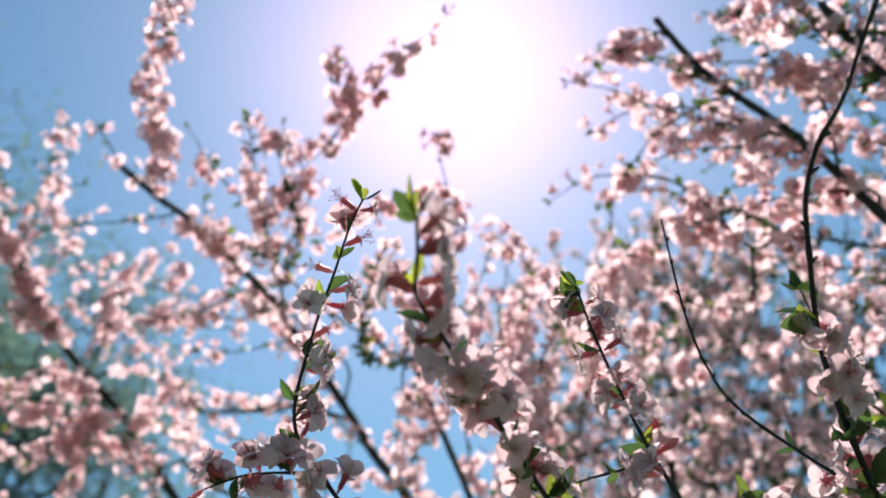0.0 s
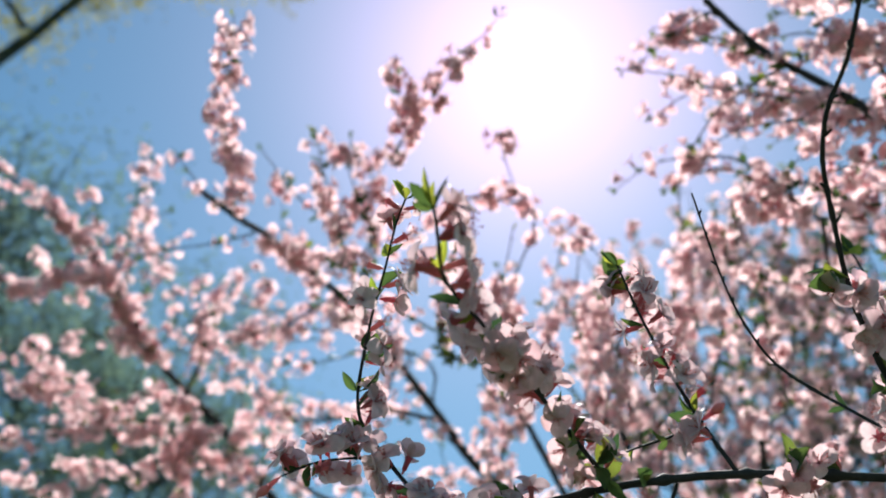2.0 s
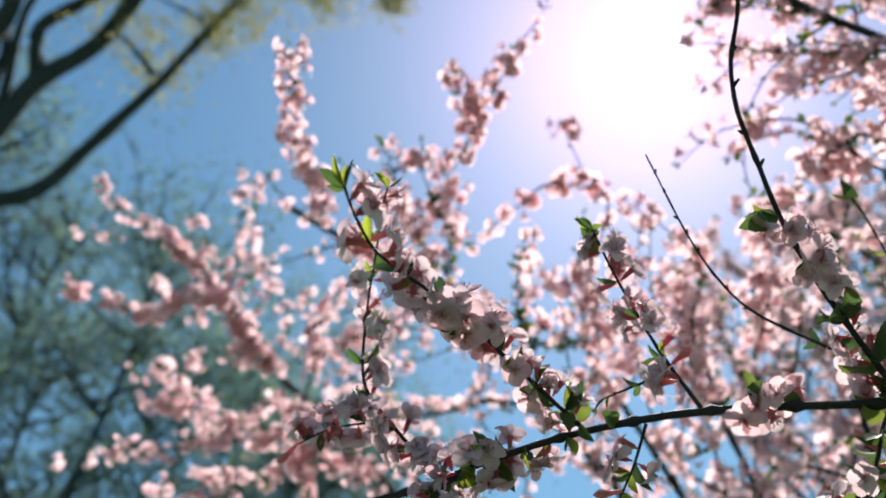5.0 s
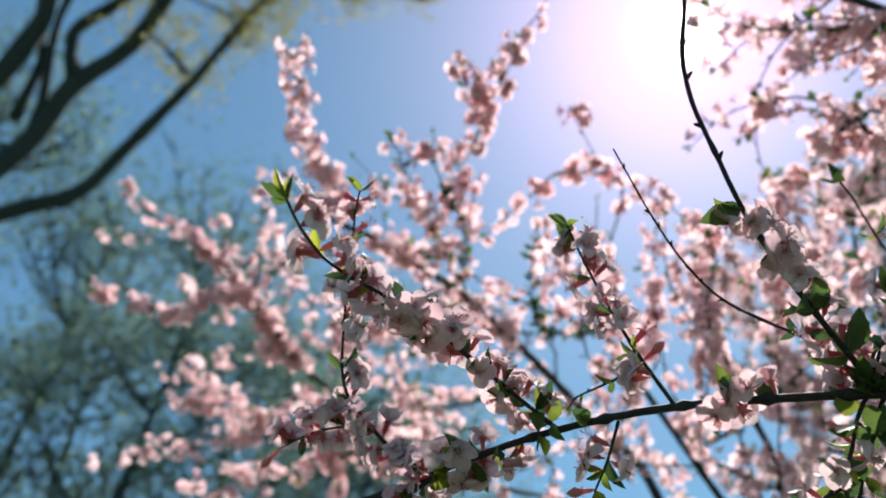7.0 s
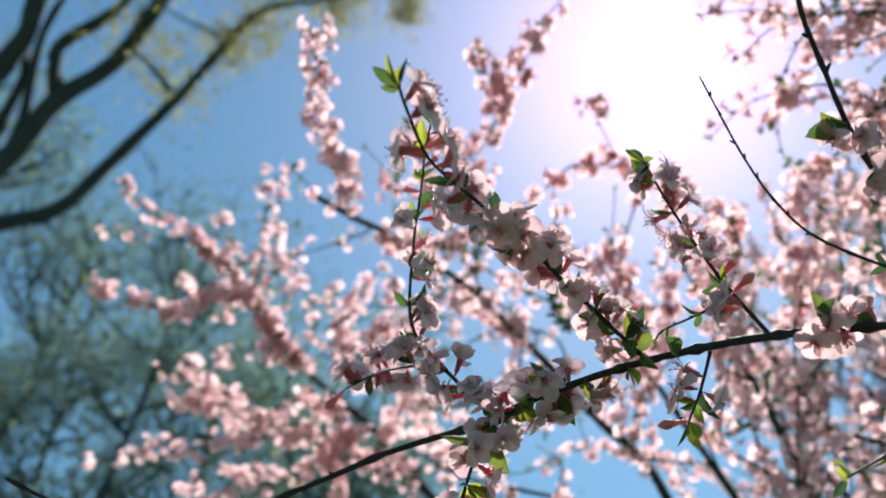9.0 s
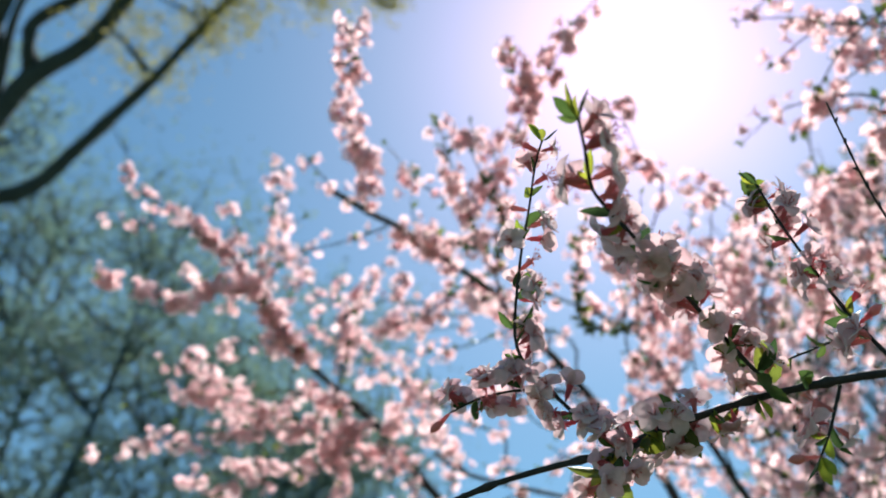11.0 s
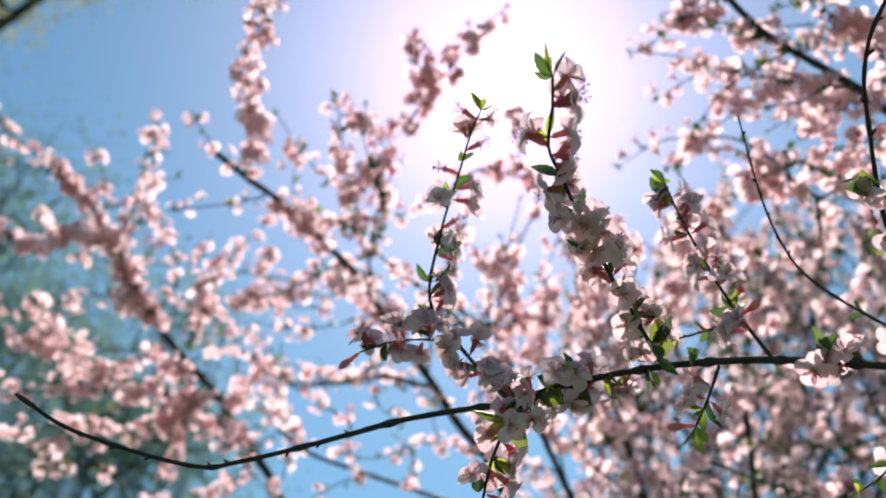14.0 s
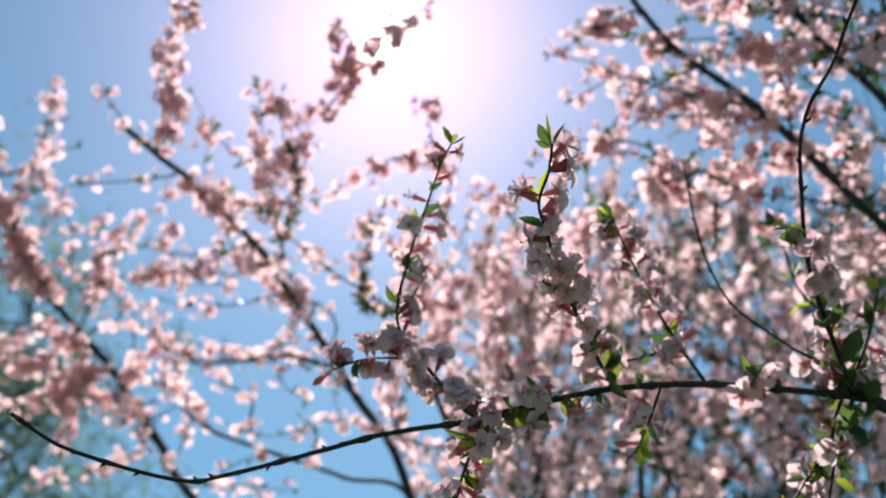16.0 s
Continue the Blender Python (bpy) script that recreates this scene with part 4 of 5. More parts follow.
spike(left_shrub, [(-0.501, 1.667, 2.243), (-0.449, 1.565, 2.298), (-0.457, 1.517, 2.333)], dense=157, leafy=60, spurs=5, size=1.14)
spike(left_shrub, [(-0.460, 1.654, 2.198), (-0.356, 1.625, 2.182), (-0.245, 1.615, 2.163)], dense=147, leafy=70, spurs=5, size=1.14)
spike(left_shrub, [(-0.363, 1.356, 2.144), (-0.413, 1.333, 2.202), (-0.445, 1.326, 2.238)], dense=157, leafy=60, spurs=5, size=1.14)
spike(left_shrub, [(-0.273, 1.384, 2.121), (-0.322, 1.388, 2.100), (-0.370, 1.412, 2.082)], dense=157, leafy=70, spurs=5, size=1.14)
spike(left_shrub, [(-0.209, 1.408, 2.110), (-0.189, 1.377, 2.147), (-0.219, 1.358, 2.175)], dense=157, leafy=60, spurs=5, size=1.14)
spike(left_shrub, [(-0.231, 1.309, 2.266), (-0.314, 1.340, 2.276), (-0.430, 1.359, 2.303)], dense=117, leafy=70, rooted=False, spurs=5, size=1.14)
spike(left_shrub, [(-0.271, 1.308, 2.278), (-0.251, 1.343, 2.230), (-0.211, 1.363, 2.207)], dense=157, spurs=5, leafy=60, size=1.14)
spike(left_shrub, [(-0.263, 1.203, 2.373), (-0.301, 1.128, 2.385), (-0.333, 1.084, 2.391), (-0.386, 1.009, 2.404), (-0.409, 0.984, 2.406)], dense=432, rooted=False, spurs=5, leafy=60, size=1.14)
spike(left_shrub, [(-0.423, 0.964, 2.405), (-0.468, 0.940, 2.435), (-0.490, 0.918, 2.458), (-0.513, 0.891, 2.483)], dense=157, leafy=70, rooted=False, spurs=5, size=1.14)
spike(left_shrub, [(-0.425, 0.943, 2.395), (-0.375, 0.841, 2.363), (-0.368, 0.743, 2.335), (-0.334, 0.648, 2.311), (-0.309, 0.601, 2.299)], dense=430, spurs=2, gaps=-0.75, thick=0.002, leafy=60, size=1.14)
spike(left_shrub, [(-0.309, 0.601, 2.299), (-0.298, 0.572, 2.295), (-0.288, 0.544, 2.291)], dense=222, rooted=False, thick=0.0012, spurs=5, leafy=60, size=1.14)
spike(left_shrub, [(-0.410, 0.994, 2.396), (-0.467, 1.004, 2.394), (-0.528, 1.015, 2.400), (-0.577, 1.022, 2.398)], dense=105, spurs=5, leafy=60, size=1.14)
spike(left_shrub, [(-0.364, 1.041, 2.396), (-0.360, 0.980, 2.425), (-0.340, 0.940, 2.452)], dense=60, thick=0.0014, spurs=5, leafy=60, size=1.14)
spike(left_shrub, [(-0.333, 1.088, 2.388), (-0.347, 1.010, 2.389), (-0.283, 1.032, 2.356)], dense=157, spurs=5, leafy=60, size=1.14)
spike(left_shrub, [(-0.255, 1.221, 2.369), (-0.213, 1.230, 2.305), (-0.253, 1.254, 2.265)], dense=157, spurs=5, leafy=60, size=1.14)
spike(left_shrub, [(-0.235, 1.052, 2.274), (-0.237, 0.968, 2.288), (-0.244, 0.891, 2.304), (-0.247, 0.821, 2.322), (-0.248, 0.762, 2.342)], dense=210, leafy=130, size=1.15, spurs=5)
spike(left_shrub, [(-0.229, 1.013, 2.273), (-0.203, 0.954, 2.308), (-0.206, 0.903, 2.327), (-0.215, 0.877, 2.335)], dense=60, leafy=420, spurs=4, size=1.14)
spike(left_shrub, [(-0.230, 1.027, 2.373), (-0.196, 0.959, 2.415), (-0.217, 0.903, 2.432), (-0.230, 0.864, 2.447)], dense=231, spurs=5, leafy=60, size=1.14)
spike(left_shrub, [(-0.163, 1.296, 2.343), (-0.239, 1.255, 2.364), (-0.318, 1.256, 2.343), (-0.404, 1.278, 2.352), (-0.475, 1.296, 2.383)], dense=265, spurs=5, leafy=60, size=1.14)
spike(left_shrub, [(-0.200, 1.272, 2.351), (-0.264, 1.204, 2.387), (-0.336, 1.221, 2.379), (-0.422, 1.232, 2.400), (-0.506, 1.267, 2.421)], dense=265, spurs=5, leafy=60, size=1.14)
spike(left_shrub, [(-0.304, 1.141, 2.385), (-0.375, 1.170, 2.363), (-0.441, 1.200, 2.367), (-0.514, 1.243, 2.381)], dense=265, spurs=5, leafy=60, size=1.14)
spike(left_shrub, [(-0.110, 1.417, 2.233), (-0.206, 1.348, 2.284), (-0.275, 1.333, 2.289), (-0.357, 1.342, 2.286), (-0.415, 1.333, 2.312)], dense=168, leafy=70, spurs=5, size=1.14)
spike(left_shrub, [(-0.072, 1.445, 2.192), (-0.171, 1.429, 2.207), (-0.271, 1.433, 2.178), (-0.352, 1.427, 2.199)], dense=168, leafy=70, spurs=5, size=1.14)
spike(left_shrub, [(-0.309, 1.390, 2.233), (-0.348, 1.373, 2.246), (-0.411, 1.354, 2.284), (-0.456, 1.333, 2.346)], dense=157, leafy=70, spurs=5, size=1.14)
spike(left_shrub, [(-0.575, 1.610, 2.346), (-0.473, 1.517, 2.349), (-0.489, 1.459, 2.388), (-0.536, 1.437, 2.429)], dense=189, spurs=5, leafy=60, size=1.14)
spike(left_shrub, [(-0.619, 1.554, 2.406), (-0.687, 1.503, 2.346), (-0.749, 1.452, 2.340), (-0.802, 1.436, 2.305)], dense=265, spurs=5, leafy=60, size=1.14)
spike(left_shrub, [(-0.645, 1.509, 2.417), (-0.718, 1.434, 2.421), (-0.779, 1.389, 2.403), (-0.845, 1.371, 2.378), (-0.899, 1.329, 2.388)], dense=265, spurs=5, leafy=60, size=1.14)
spike(left_shrub, [(-0.546, 1.665, 2.313), (-0.623, 1.580, 2.328), (-0.664, 1.519, 2.356), (-0.670, 1.485, 2.401)], dense=265, spurs=5, leafy=60, size=1.14)
spike(left_shrub, [(-0.707, 1.471, 2.378), (-0.788, 1.419, 2.358), (-0.872, 1.392, 2.329), (-0.956, 1.352, 2.329)], dense=265, spurs=5, leafy=60, size=1.14)
spike(left_shrub, [(-0.739, 1.531, 2.288), (-0.809, 1.475, 2.280), (-0.887, 1.428, 2.264), (-0.969, 1.411, 2.232)], dense=265, spurs=5, leafy=60, size=1.14)
spike(left_shrub, [(-0.785, 1.548, 2.224), (-0.853, 1.491, 2.217), (-0.918, 1.464, 2.179)], dense=265, spurs=5, leafy=60, size=1.14)
spike(left_shrub, [(-0.770, 1.285, 2.545), (-0.830, 1.240, 2.568), (-0.885, 1.228, 2.575), (-0.934, 1.208, 2.606)], dense=265, spurs=5, leafy=60, size=1.14)
spike(left_shrub, [(-0.737, 1.364, 2.494), (-0.790, 1.285, 2.532), (-0.846, 1.250, 2.532)], dense=265, spurs=5, leafy=60, size=1.14)
left_shrub.finish()

mid_shrub = Shrub(9, (0.45, 1.95, 0.0), (0.42, 1.75, 1.6), "dense cherry shrub in blossom behind the nearer branches")
mid_shrub.stem("trunk", [(0.45, 1.95, -0.05), (0.46, 1.92, 0.6), (0.44, 1.83, 1.1), (0.42, 1.75, 1.62)], 0.03, 0.02, 10)
mid_shrub.base(6, 0.2, 0.018)
for top in ((-0.05, 1.15, 2.25), (0.12, 1.15, 2.15), (0.32, 1.15, 2.10), (0.55, 1.15, 2.00), (0.75, 1.05, 1.95)):
    bend = Vector((0.42, 1.75, 1.6)).lerp(Vector(top), 0.5) + Vector((0.0, 0.08, -0.06))
    mid_shrub.stem("branch", [(0.42, 1.75, 1.5), bend, top], 0.010, 0.004)
spike(mid_shrub, [(-0.263, 1.001, 2.370), (-0.238, 0.957, 2.379), (-0.211, 0.918, 2.396), (-0.166, 0.871, 2.410)], dense=262, spurs=5)
spike(mid_shrub, [(-0.167, 0.874, 2.407), (-0.124, 0.813, 2.415), (-0.082, 0.766, 2.421), (-0.051, 0.717, 2.424)], dense=380, spurs=2, gaps=-0.75, rooted=False)
spike(mid_shrub, [(-0.051, 0.717, 2.424), (-0.011, 0.687, 2.426), (0.011, 0.656, 2.425)], dense=115, rooted=False, thick=0.0014, spurs=5)
spike(mid_shrub, [(-0.127, 0.809, 2.418), (-0.139, 0.776, 2.415), (-0.138, 0.736, 2.419)], dense=315, rooted=False, spurs=5)
spike(mid_shrub, [(-0.227, 0.945, 2.365), (-0.226, 0.895, 2.384), (-0.237, 0.849, 2.408)], dense=315, spurs=5)
spike(mid_shrub, [(0.033, 0.991, 2.372), (0.009, 0.935, 2.383), (-0.003, 0.894, 2.405), (-0.010, 0.862, 2.420)], dense=273, spurs=5)
spike(mid_shrub, [(-0.013, 0.964, 2.394), (-0.057, 0.941, 2.383), (-0.108, 0.950, 2.351), (-0.174, 0.967, 2.316)], dense=273, spurs=5)
spike(mid_shrub, [(-0.345, 0.957, 2.452), (-0.359, 0.913, 2.458), (-0.372, 0.883, 2.464)], dense=231, spurs=5)
spike(mid_shrub, [(-0.104, 0.961, 2.158), (-0.090, 0.908, 2.193), (-0.073, 0.873, 2.220)], dense=60, leafy=300, spurs=5)
spike(mid_shrub, [(-0.055, 1.062, 2.132), (-0.048, 1.001, 2.175), (-0.057, 0.956, 2.209), (-0.073, 0.939, 2.227)], dense=265, spurs=5)
spike(mid_shrub, [(-0.013, 1.093, 2.207), (-0.022, 1.022, 2.257), (-0.007, 0.961, 2.290), (0.001, 0.934, 2.303)], dense=265, spurs=5)
spike(mid_shrub, [(0.028, 1.198, 2.200), (0.040, 1.128, 2.256), (0.034, 1.080, 2.296)], dense=265, spurs=5)
spike(mid_shrub, [(-0.101, 1.139, 2.272), (-0.115, 1.075, 2.312), (-0.094, 1.033, 2.344)], dense=265, spurs=5)
spike(mid_shrub, [(0.059, 1.321, 2.078), (0.033, 1.243, 2.207), (0.043, 1.150, 2.328), (0.072, 1.084, 2.398)], leafy=48)
spike(mid_shrub, [(0.132, 1.336, 2.033), (0.118, 1.258, 2.170), (0.110, 1.169, 2.294), (0.138, 1.104, 2.364)], leafy=48)
spike(mid_shrub, [(0.162, 1.242, 1.984), (0.192, 1.164, 2.107), (0.212, 1.078, 2.220), (0.230, 1.005, 2.299)], leafy=48)
spike(mid_shrub, [(0.311, 1.318, 1.991), (0.336, 1.243, 2.113), (0.305, 1.165, 2.241), (0.368, 1.080, 2.317)], leafy=130)
spike(mid_shrub, [(0.396, 1.297, 1.979), (0.429, 1.238, 2.067), (0.484, 1.163, 2.147), (0.462, 1.104, 2.240)], leafy=130)
spike(mid_shrub, [(0.494, 1.267, 1.962), (0.526, 1.207, 2.047), (0.571, 1.134, 2.126), (0.559, 1.074, 2.216)], leafy=130)
spike(mid_shrub, [(0.551, 1.149, 1.901), (0.581, 1.083, 1.992), (0.621, 1.004, 2.075), (0.610, 0.947, 2.156)], leafy=130)
spike(mid_shrub, [(0.575, 1.045, 1.832), (0.597, 0.987, 1.916), (0.616, 0.913, 2.010), (0.595, 0.847, 2.112)], leafy=130)
spike(mid_shrub, [(0.013, 1.537, 2.106), (-0.060, 1.446, 2.270), (-0.028, 1.360, 2.392)], leafy=48)
spike(mid_shrub, [(0.321, 1.601, 2.109), (0.339, 1.527, 2.239), (0.470, 1.428, 2.330), (0.493, 1.370, 2.397)], leafy=130)
spike(mid_shrub, [(-0.055, 1.221, 2.064), (-0.064, 1.164, 2.153), (-0.010, 1.099, 2.238), (-0.028, 1.029, 2.320)], leafy=48)
spike(mid_shrub, [(0.075, 1.128, 2.007), (0.110, 1.062, 2.101), (0.077, 1.005, 2.183), (0.094, 0.919, 2.276)], leafy=48)
spike(mid_shrub, [(0.140, 1.010, 1.989), (0.119, 0.951, 2.079), (0.143, 0.894, 2.143), (0.060, 0.910, 2.290)], leafy=48)
spike(mid_shrub, [(0.239, 1.052, 2.073), (0.265, 0.967, 2.174), (0.224, 0.896, 2.266), (0.238, 0.828, 2.325)], leafy=48)
spike(mid_shrub, [(0.317, 0.983, 2.043), (0.305, 0.919, 2.133), (0.334, 0.860, 2.186), (0.318, 0.819, 2.234)], leafy=48)
spike(mid_shrub, [(0.476, 1.105, 2.046), (0.458, 1.043, 2.147), (0.490, 0.991, 2.193)], leafy=130)
spike(mid_shrub, [(0.529, 0.959, 2.025), (0.512, 0.919, 2.092), (0.539, 0.848, 2.154)], leafy=130)
spike(mid_shrub, [(0.165, 1.072, 1.870), (0.211, 1.036, 1.916), (0.263, 1.010, 1.935)], leafy=48)
spike(mid_shrub, [(0.362, 1.015, 1.861), (0.404, 0.981, 1.890), (0.455, 0.951, 1.897)], leafy=130)
spike(mid_shrub, [(-0.046, 1.247, 2.134), (-0.007, 1.216, 2.190), (-0.002, 1.175, 2.247)], leafy=48)
spike(mid_shrub, [(0.084, 1.138, 2.139), (0.112, 1.083, 2.214), (0.113, 1.030, 2.278)], leafy=48)
spike(mid_shrub, [(0.210, 1.114, 2.173), (0.244, 1.057, 2.242), (0.253, 0.981, 2.324)], leafy=48)
mid_shrub.finish()

# ---- dense shrub at the back ----
back_shrub = Shrub(13, (1.2, 2.7, 0.0), (1.2, 2.6, 1.4), "dense cherry shrub further back, full of blossom and young leaves")
back_shrub.stem("trunk", [(1.2, 2.7, -0.05), (1.21, 2.66, 0.7), (1.2, 2.6, 1.5)], 0.035, 0.025, 10)
back_shrub.base(6, 0.25, 0.02)
back_rng = random.Random(77)
for k in range(9):
    bearing = radians(2 + 4.6 * k)
    tip = Vector((2.3 * math.sin(bearing), 2.3 * math.cos(bearing), 2.9 + back_rng.uniform(-0.2, 0.2)))
    bend = Vector((1.2, 2.6, 1.4)).lerp(tip, 0.5) + Vector((0, 0.1, -0.1))
    back_shrub.stem("branch", [(1.2, 2.6, 1.4), bend, tip], 0.014, 0.005)
for k in range(105):
    bearing, rise = radians(back_rng.uniform(3, 40)), radians(back_rng.uniform(23, 42))
    away = back_rng.uniform(1.75, 2.5)
    foot = Vector((away * math.sin(bearing), away * math.cos(bearing), 1.35 + away * math.tan(rise)))
    lean = Vector((back_rng.uniform(-0.5, 0.5), back_rng.uniform(-0.6, 0.2), back_rng.uniform(0.35, 1.0))).normalized()
    long = back_rng.uniform(0.18, 0.36)
    spike(back_shrub, [foot, foot + lean * long * 0.5 + Vector((0, 0, 0.015)), foot + lean * long], leafy=150 + 9 * math.degrees(bearing), dense=220, spurs=9)
for k in range(95):
    bearing, rise = radians(back_rng.uniform(6, 46)), radians(back_rng.uniform(18, 37))
    away = back_rng.uniform(2.6, 3.6)
    foot = Vector((away * math.sin(bearing), away * math.cos(bearing), 1.32 + away * math.tan(rise)))
    lean = Vector((back_rng.uniform(-0.6, 0.6), back_rng.uniform(-0.5, 0.3), back_rng.uniform(0.2, 1.0))).normalized()
    long = back_rng.uniform(0.25, 0.5)
    spike(back_shrub, [foot, foot + lean * long * 0.5 + Vector((0, 0, 0.02)), foot + lean * long], leafy=90, dense=210, spurs=6, size=1.45)
thicket = Mass()
for k in range(430):
    bearing, rise = radians(back_rng.uniform(9, 44)), radians(back_rng.uniform(20, 39))
    away = back_rng.uniform(2.3, 3.2)
    foot = Vector((away * math.sin(bearing), away * math.cos(bearing), 1.3 + away * math.tan(rise))) - back_shrub.foot
    lean = Vector((back_rng.uniform(-0.6, 0.6), back_rng.uniform(-0.5, 0.5), back_rng.uniform(0.3, 1.0))).normalized()
    long = back_rng.uniform(0.25, 0.6)
    bend = Vector((back_rng.uniform(-1, 1), back_rng.uniform(-1, 1), 0)) * long * 0.12
    thicket.add(tube(spline([foot, foot + lean * long * 0.5 + bend, foot + lean * long], 0.07), back_rng.uniform(0.003, 0.007), 0.0015, 5, back_rng, 0.2), Matrix.Identity(4))
    for n in range(4):
        back_shrub.leaf(foot + lean * long * back_rng.random() + bend, (back_rng.gauss(0, 1), back_rng.gauss(0, 1), back_rng.gauss(0, 1)), back_rng.uniform(1.2, 2.0))
thicket.build("thicket", (bark_mat,), back_shrub.thing, "tangle of thin dark twigs")
back_shrub.finish()

# ---- large tree with dark limbs ----
big_tree = tagged(new("tree"), "tall tree with dark bare limbs and sparse yellow-green young leaves", "tree")
big_tree.location = (-14.4, 7.2, 0.0)
TREE_FOOT = Vector((-14.4, 7.2, 0.0))
tree_rng = random.Random(21)


def limb(name, pts, r0, r1, sides=10):
    r0, r1 = r0 * 0.8, r1 * 0.8
    line = spline([Vector(p) - TREE_FOOT for p in pts], 0.24)
    v, f = tube(line, r0, r1, sides, tree_rng, 0.2, 0.07, 6)
    part(name, mesh_of(name, v, f, (hazed_bark_mat,)), big_tree)
    return line


limb("trunk", [(-14.4, 7.2, -0.2), (-14.3, 7.1, 3.0), (-13.8, 6.8, 5.5), (-12.6, 6.4, 7.6)], 0.55, 0.36, 14)
limbs = [
    limb("limb", [(-12.68, 6.40, 7.48), (-9.97, 6.26, 9.52), (-8.63, 6.49, 10.15), (-8.05, 6.75, 10.51), (-7.29, 6.64, 11.20), (-6.29, 6.41, 12.01), (-5.55, 6.15, 12.57), (-4.92, 6.01, 12.94), (-3.93, 6.28, 13.18)], 0.259, 0.048),
    limb("limb", [(-12.68, 6.40, 7.48), (-9.35, 5.68, 9.32), (-8.08, 5.69, 10.30), (-7.34, 5.44, 11.06), (-6.63, 5.43, 11.57), (-5.74, 5.02, 12.30)], 0.30, 0.12),
    limb("limb", [(-12.68, 6.40, 7.48), (-9.34, 5.33, 9.88), (-7.88, 4.91, 11.20), (-7.43, 4.65, 11.66), (-7.07, 4.29, 12.06)], 0.227, 0.136),
    limb("limb", [(-7.34, 5.37, 11.10), (-7.25, 5.04, 11.61), (-6.71, 5.10, 12.20), (-6.11, 4.93, 12.62)], 0.113, 0.068),
    limb("limb", [(-8.18, 5.46, 10.68), (-7.78, 5.16, 11.42), (-7.64, 4.76, 11.72), (-7.31, 4.34, 12.13)], 0.101, 0.068),
    limb("limb", [(-8.05, 5.68, 10.63), (-7.84, 5.49, 10.92), (-7.55, 5.06, 11.38), (-7.31, 4.78, 11.69), (-6.97, 4.57, 12.01)], 0.10, 0.055),
    limb("limb", [(-7.35, 5.43, 11.33), (-7.34, 5.08, 11.53), (-7.14, 4.97, 11.72), (-6.75, 4.98, 11.97), (-6.27, 4.96, 12.28)], 0.085, 0.05),
    limb("limb", [(-8.09, 4.93, 11.02), (-7.80, 4.78, 11.32), (-7.50, 4.66, 11.60), (-7.27, 4.40, 11.88)], 0.12, 0.07),
    limb("limb", [(-5.46, 5.84, 12.29), (-5.66, 5.62, 12.30), (-5.90, 5.35, 12.30), (-6.04, 5.05, 12.37)], 0.03, 0.016),
    limb("limb", [(-6.49, 5.53, 11.86), (-6.36, 5.71, 11.85), (-6.23, 6.12, 11.70)], 0.03, 0.05),
]
young = Mass()
SMALL_LEAF = leaf_shape(0.065, 0.019, tree_rng, 3, 2, 0.0, False)
for centre, spread, count in (((-3.96, 6.34, 13.14), 0.24, 225), ((-3.16, 6.94, 13.52), 0.15, 150), ((-5.56, 6.18, 12.55), 0.22, 175), ((-4.98, 6.10, 12.78), 0.28, 200), ((-6.48, 6.40, 12.18), 0.33, 150), ((-6.28, 5.40, 11.88), 0.33, 150)):
    for k in range(count * 3):
        off = Vector((tree_rng.gauss(0, spread), tree_rng.gauss(0, spread), tree_rng.gauss(0, spread * 0.7)))
        young.add(SMALL_LEAF, facing(Vector(centre) + off - TREE_FOOT, (tree_rng.gauss(0, 1), tree_rng.gauss(0, 1), tree_rng.gauss(-0.3, 1)), tree_rng.uniform(0, 6.28), tree_rng.uniform(0.7, 1.4)))
young.build("leaves", (young_mat,), big_tree, "sparse yellow-green young leaves")

# ---- trees in the distance ----
FAR_LEAF = leaf_shape(0.15, 0.065, random.Random(2), 2, 2, 0.0, False)


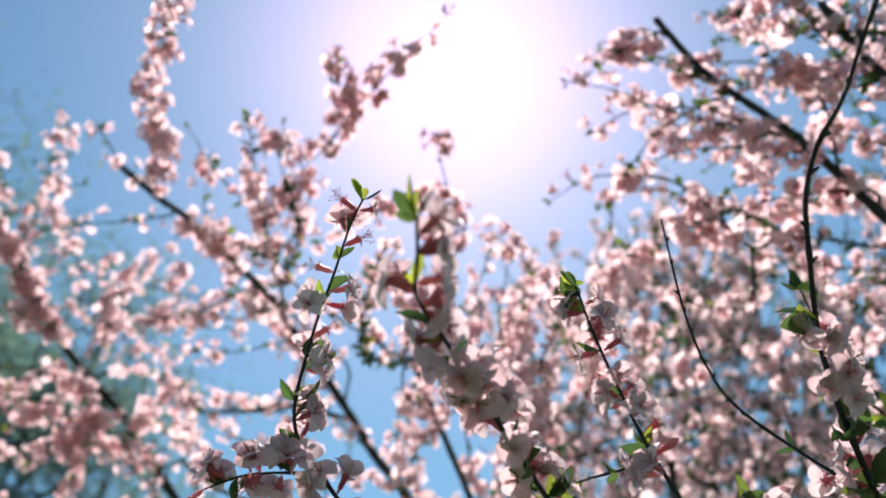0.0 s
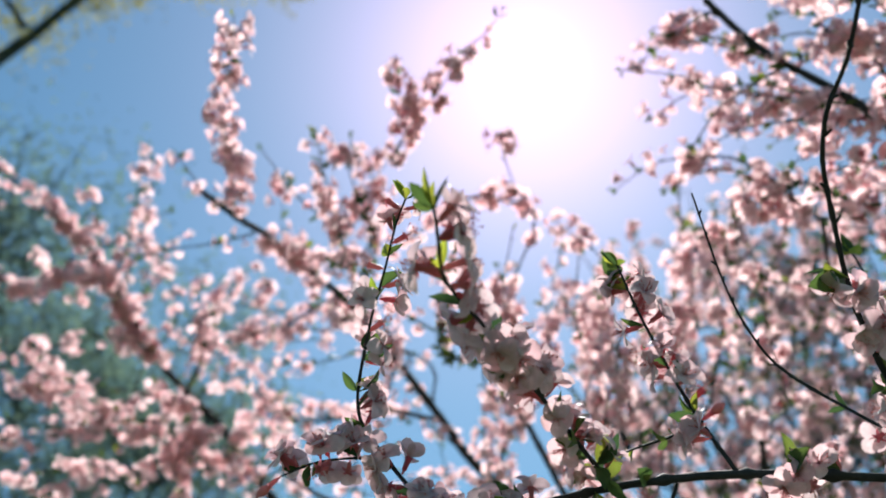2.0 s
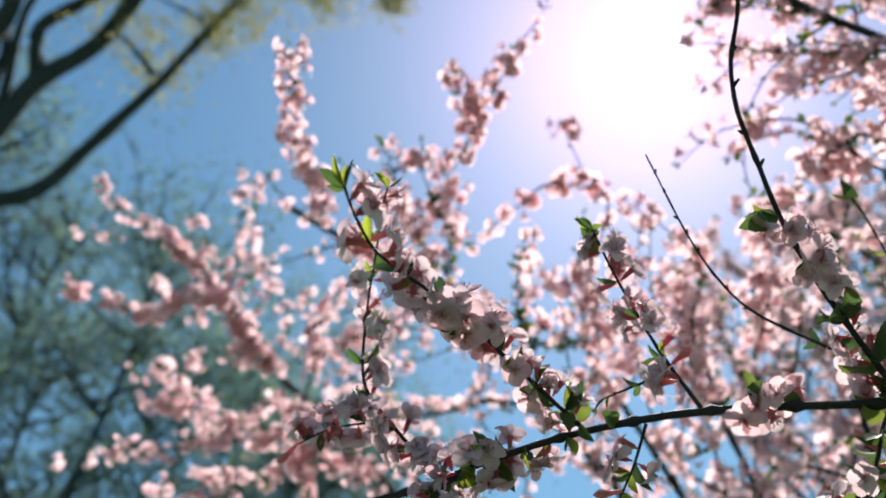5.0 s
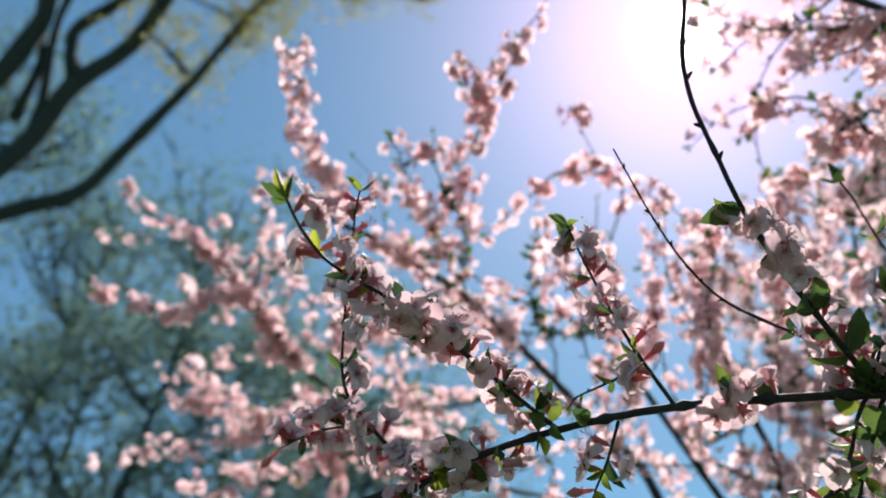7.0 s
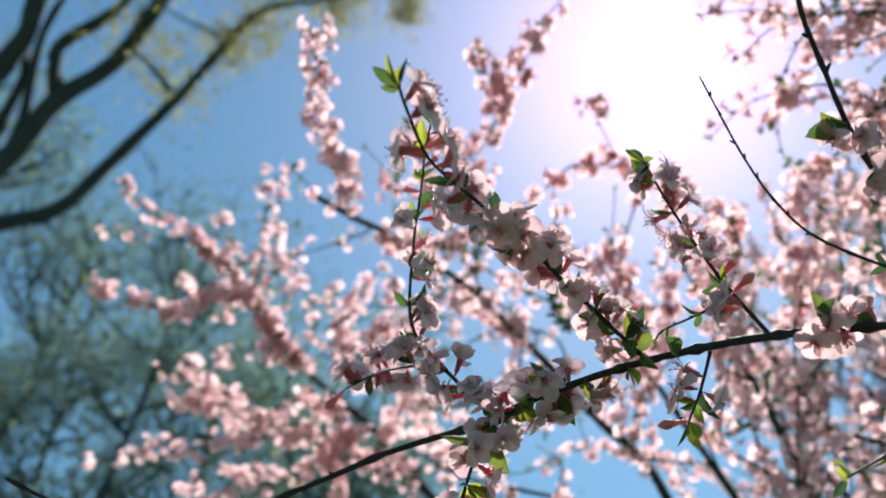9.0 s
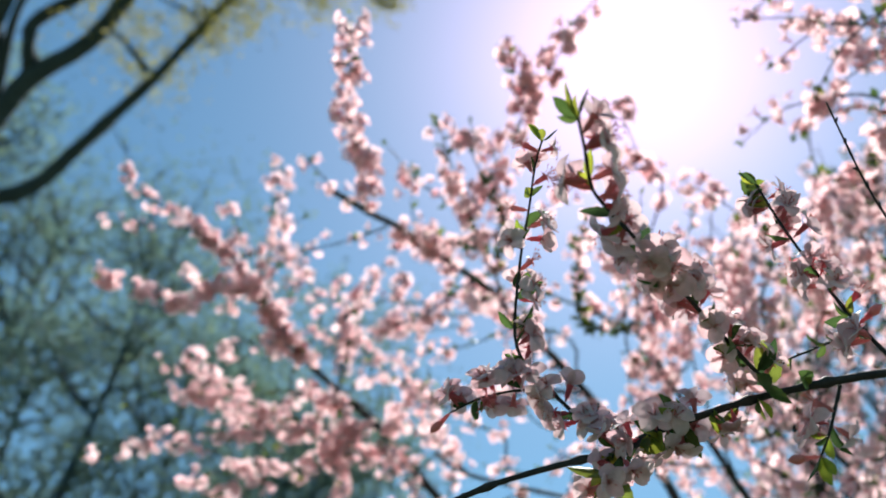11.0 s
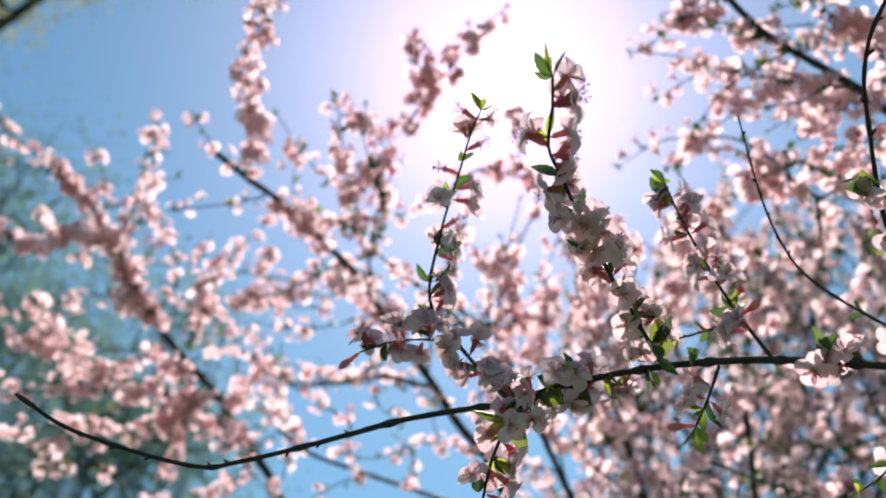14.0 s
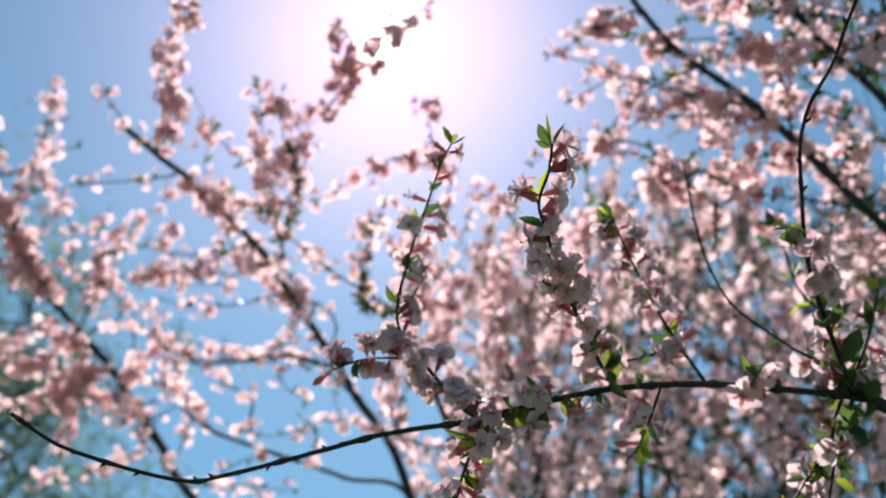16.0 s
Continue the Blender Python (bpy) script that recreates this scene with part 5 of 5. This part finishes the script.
def far_tree(x, y, height, spread, seed, count=7600):
    rng = random.Random(seed)
    tree = tagged(new("tree"), "distant tree in thin green spring leaf with bare dark branches", "tree", "distant trees")
    tree.location = (x, y, 0)
    lean = Vector((rng.uniform(-1.2, 1.2), rng.uniform(-0.6, 0.6), 0))
    top = lean + Vector((0, 0, height * 0.92))
    spine = spline([(0, 0, -0.2), lean * 0.2 + Vector((0, 0, height * 0.4)), lean * 0.8 + Vector((0.3, 0, height * 0.7)), top], 0.5)
    v, f = tube(spine, height * 0.011, 0.03, 9, rng, 0.1, 0.08)
    part("trunk", mesh_of("trunk", v, f, (hazed_bark_mat,)), tree)
    ends = []
    for k in range(24):
        at = 0.3 + 0.65 * rng.random() ** 0.8
        base = spine[int(at * (len(spine) - 1))]
        a = 2.4 * k + rng.uniform(-0.4, 0.4)
        reach = spread * rng.uniform(0.55, 1.0) * (1.25 - 0.7 * at)
        tip = base + Vector((math.cos(a) * reach, math.sin(a) * reach, reach * rng.uniform(0.6, 1.3)))
        mid = base.lerp(tip, 0.45) + Vector((0, 0, -reach * 0.1))
        line = spline([base, mid, tip], 0.4)
        v, f = tube(line, height * 0.0034, 0.012, 6, rng, 0.1, 0.08)
        bough = part("branch", mesh_of("branch", v, f, (hazed_bark_mat,)), tree)
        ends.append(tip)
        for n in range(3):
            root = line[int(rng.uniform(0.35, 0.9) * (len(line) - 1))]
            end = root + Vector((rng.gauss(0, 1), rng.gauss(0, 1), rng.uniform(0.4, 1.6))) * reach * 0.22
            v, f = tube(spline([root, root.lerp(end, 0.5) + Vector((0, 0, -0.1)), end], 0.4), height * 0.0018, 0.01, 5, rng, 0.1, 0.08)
            part("twig", mesh_of("twig", v, f, (hazed_bark_mat,)), bough)
            ends.append(end)
    weights = [rng.random() ** 2 for _ in ends]
    crown = Mass()
    for p in rng.choices(ends, weights, k=count):
        off = Vector((rng.gauss(0, 1), rng.gauss(0, 1), rng.gauss(0, 0.6))) * spread * 0.15
        crown.add(FAR_LEAF, facing(p + off, (rng.gauss(0, 1), rng.gauss(0, 1), rng.gauss(0, 1)), rng.uniform(0, 6.28), rng.uniform(0.7, 1.6)))
    crown.build("crown", (hazed_leaf_mat,), tree, "thin crown of small spring leaves")


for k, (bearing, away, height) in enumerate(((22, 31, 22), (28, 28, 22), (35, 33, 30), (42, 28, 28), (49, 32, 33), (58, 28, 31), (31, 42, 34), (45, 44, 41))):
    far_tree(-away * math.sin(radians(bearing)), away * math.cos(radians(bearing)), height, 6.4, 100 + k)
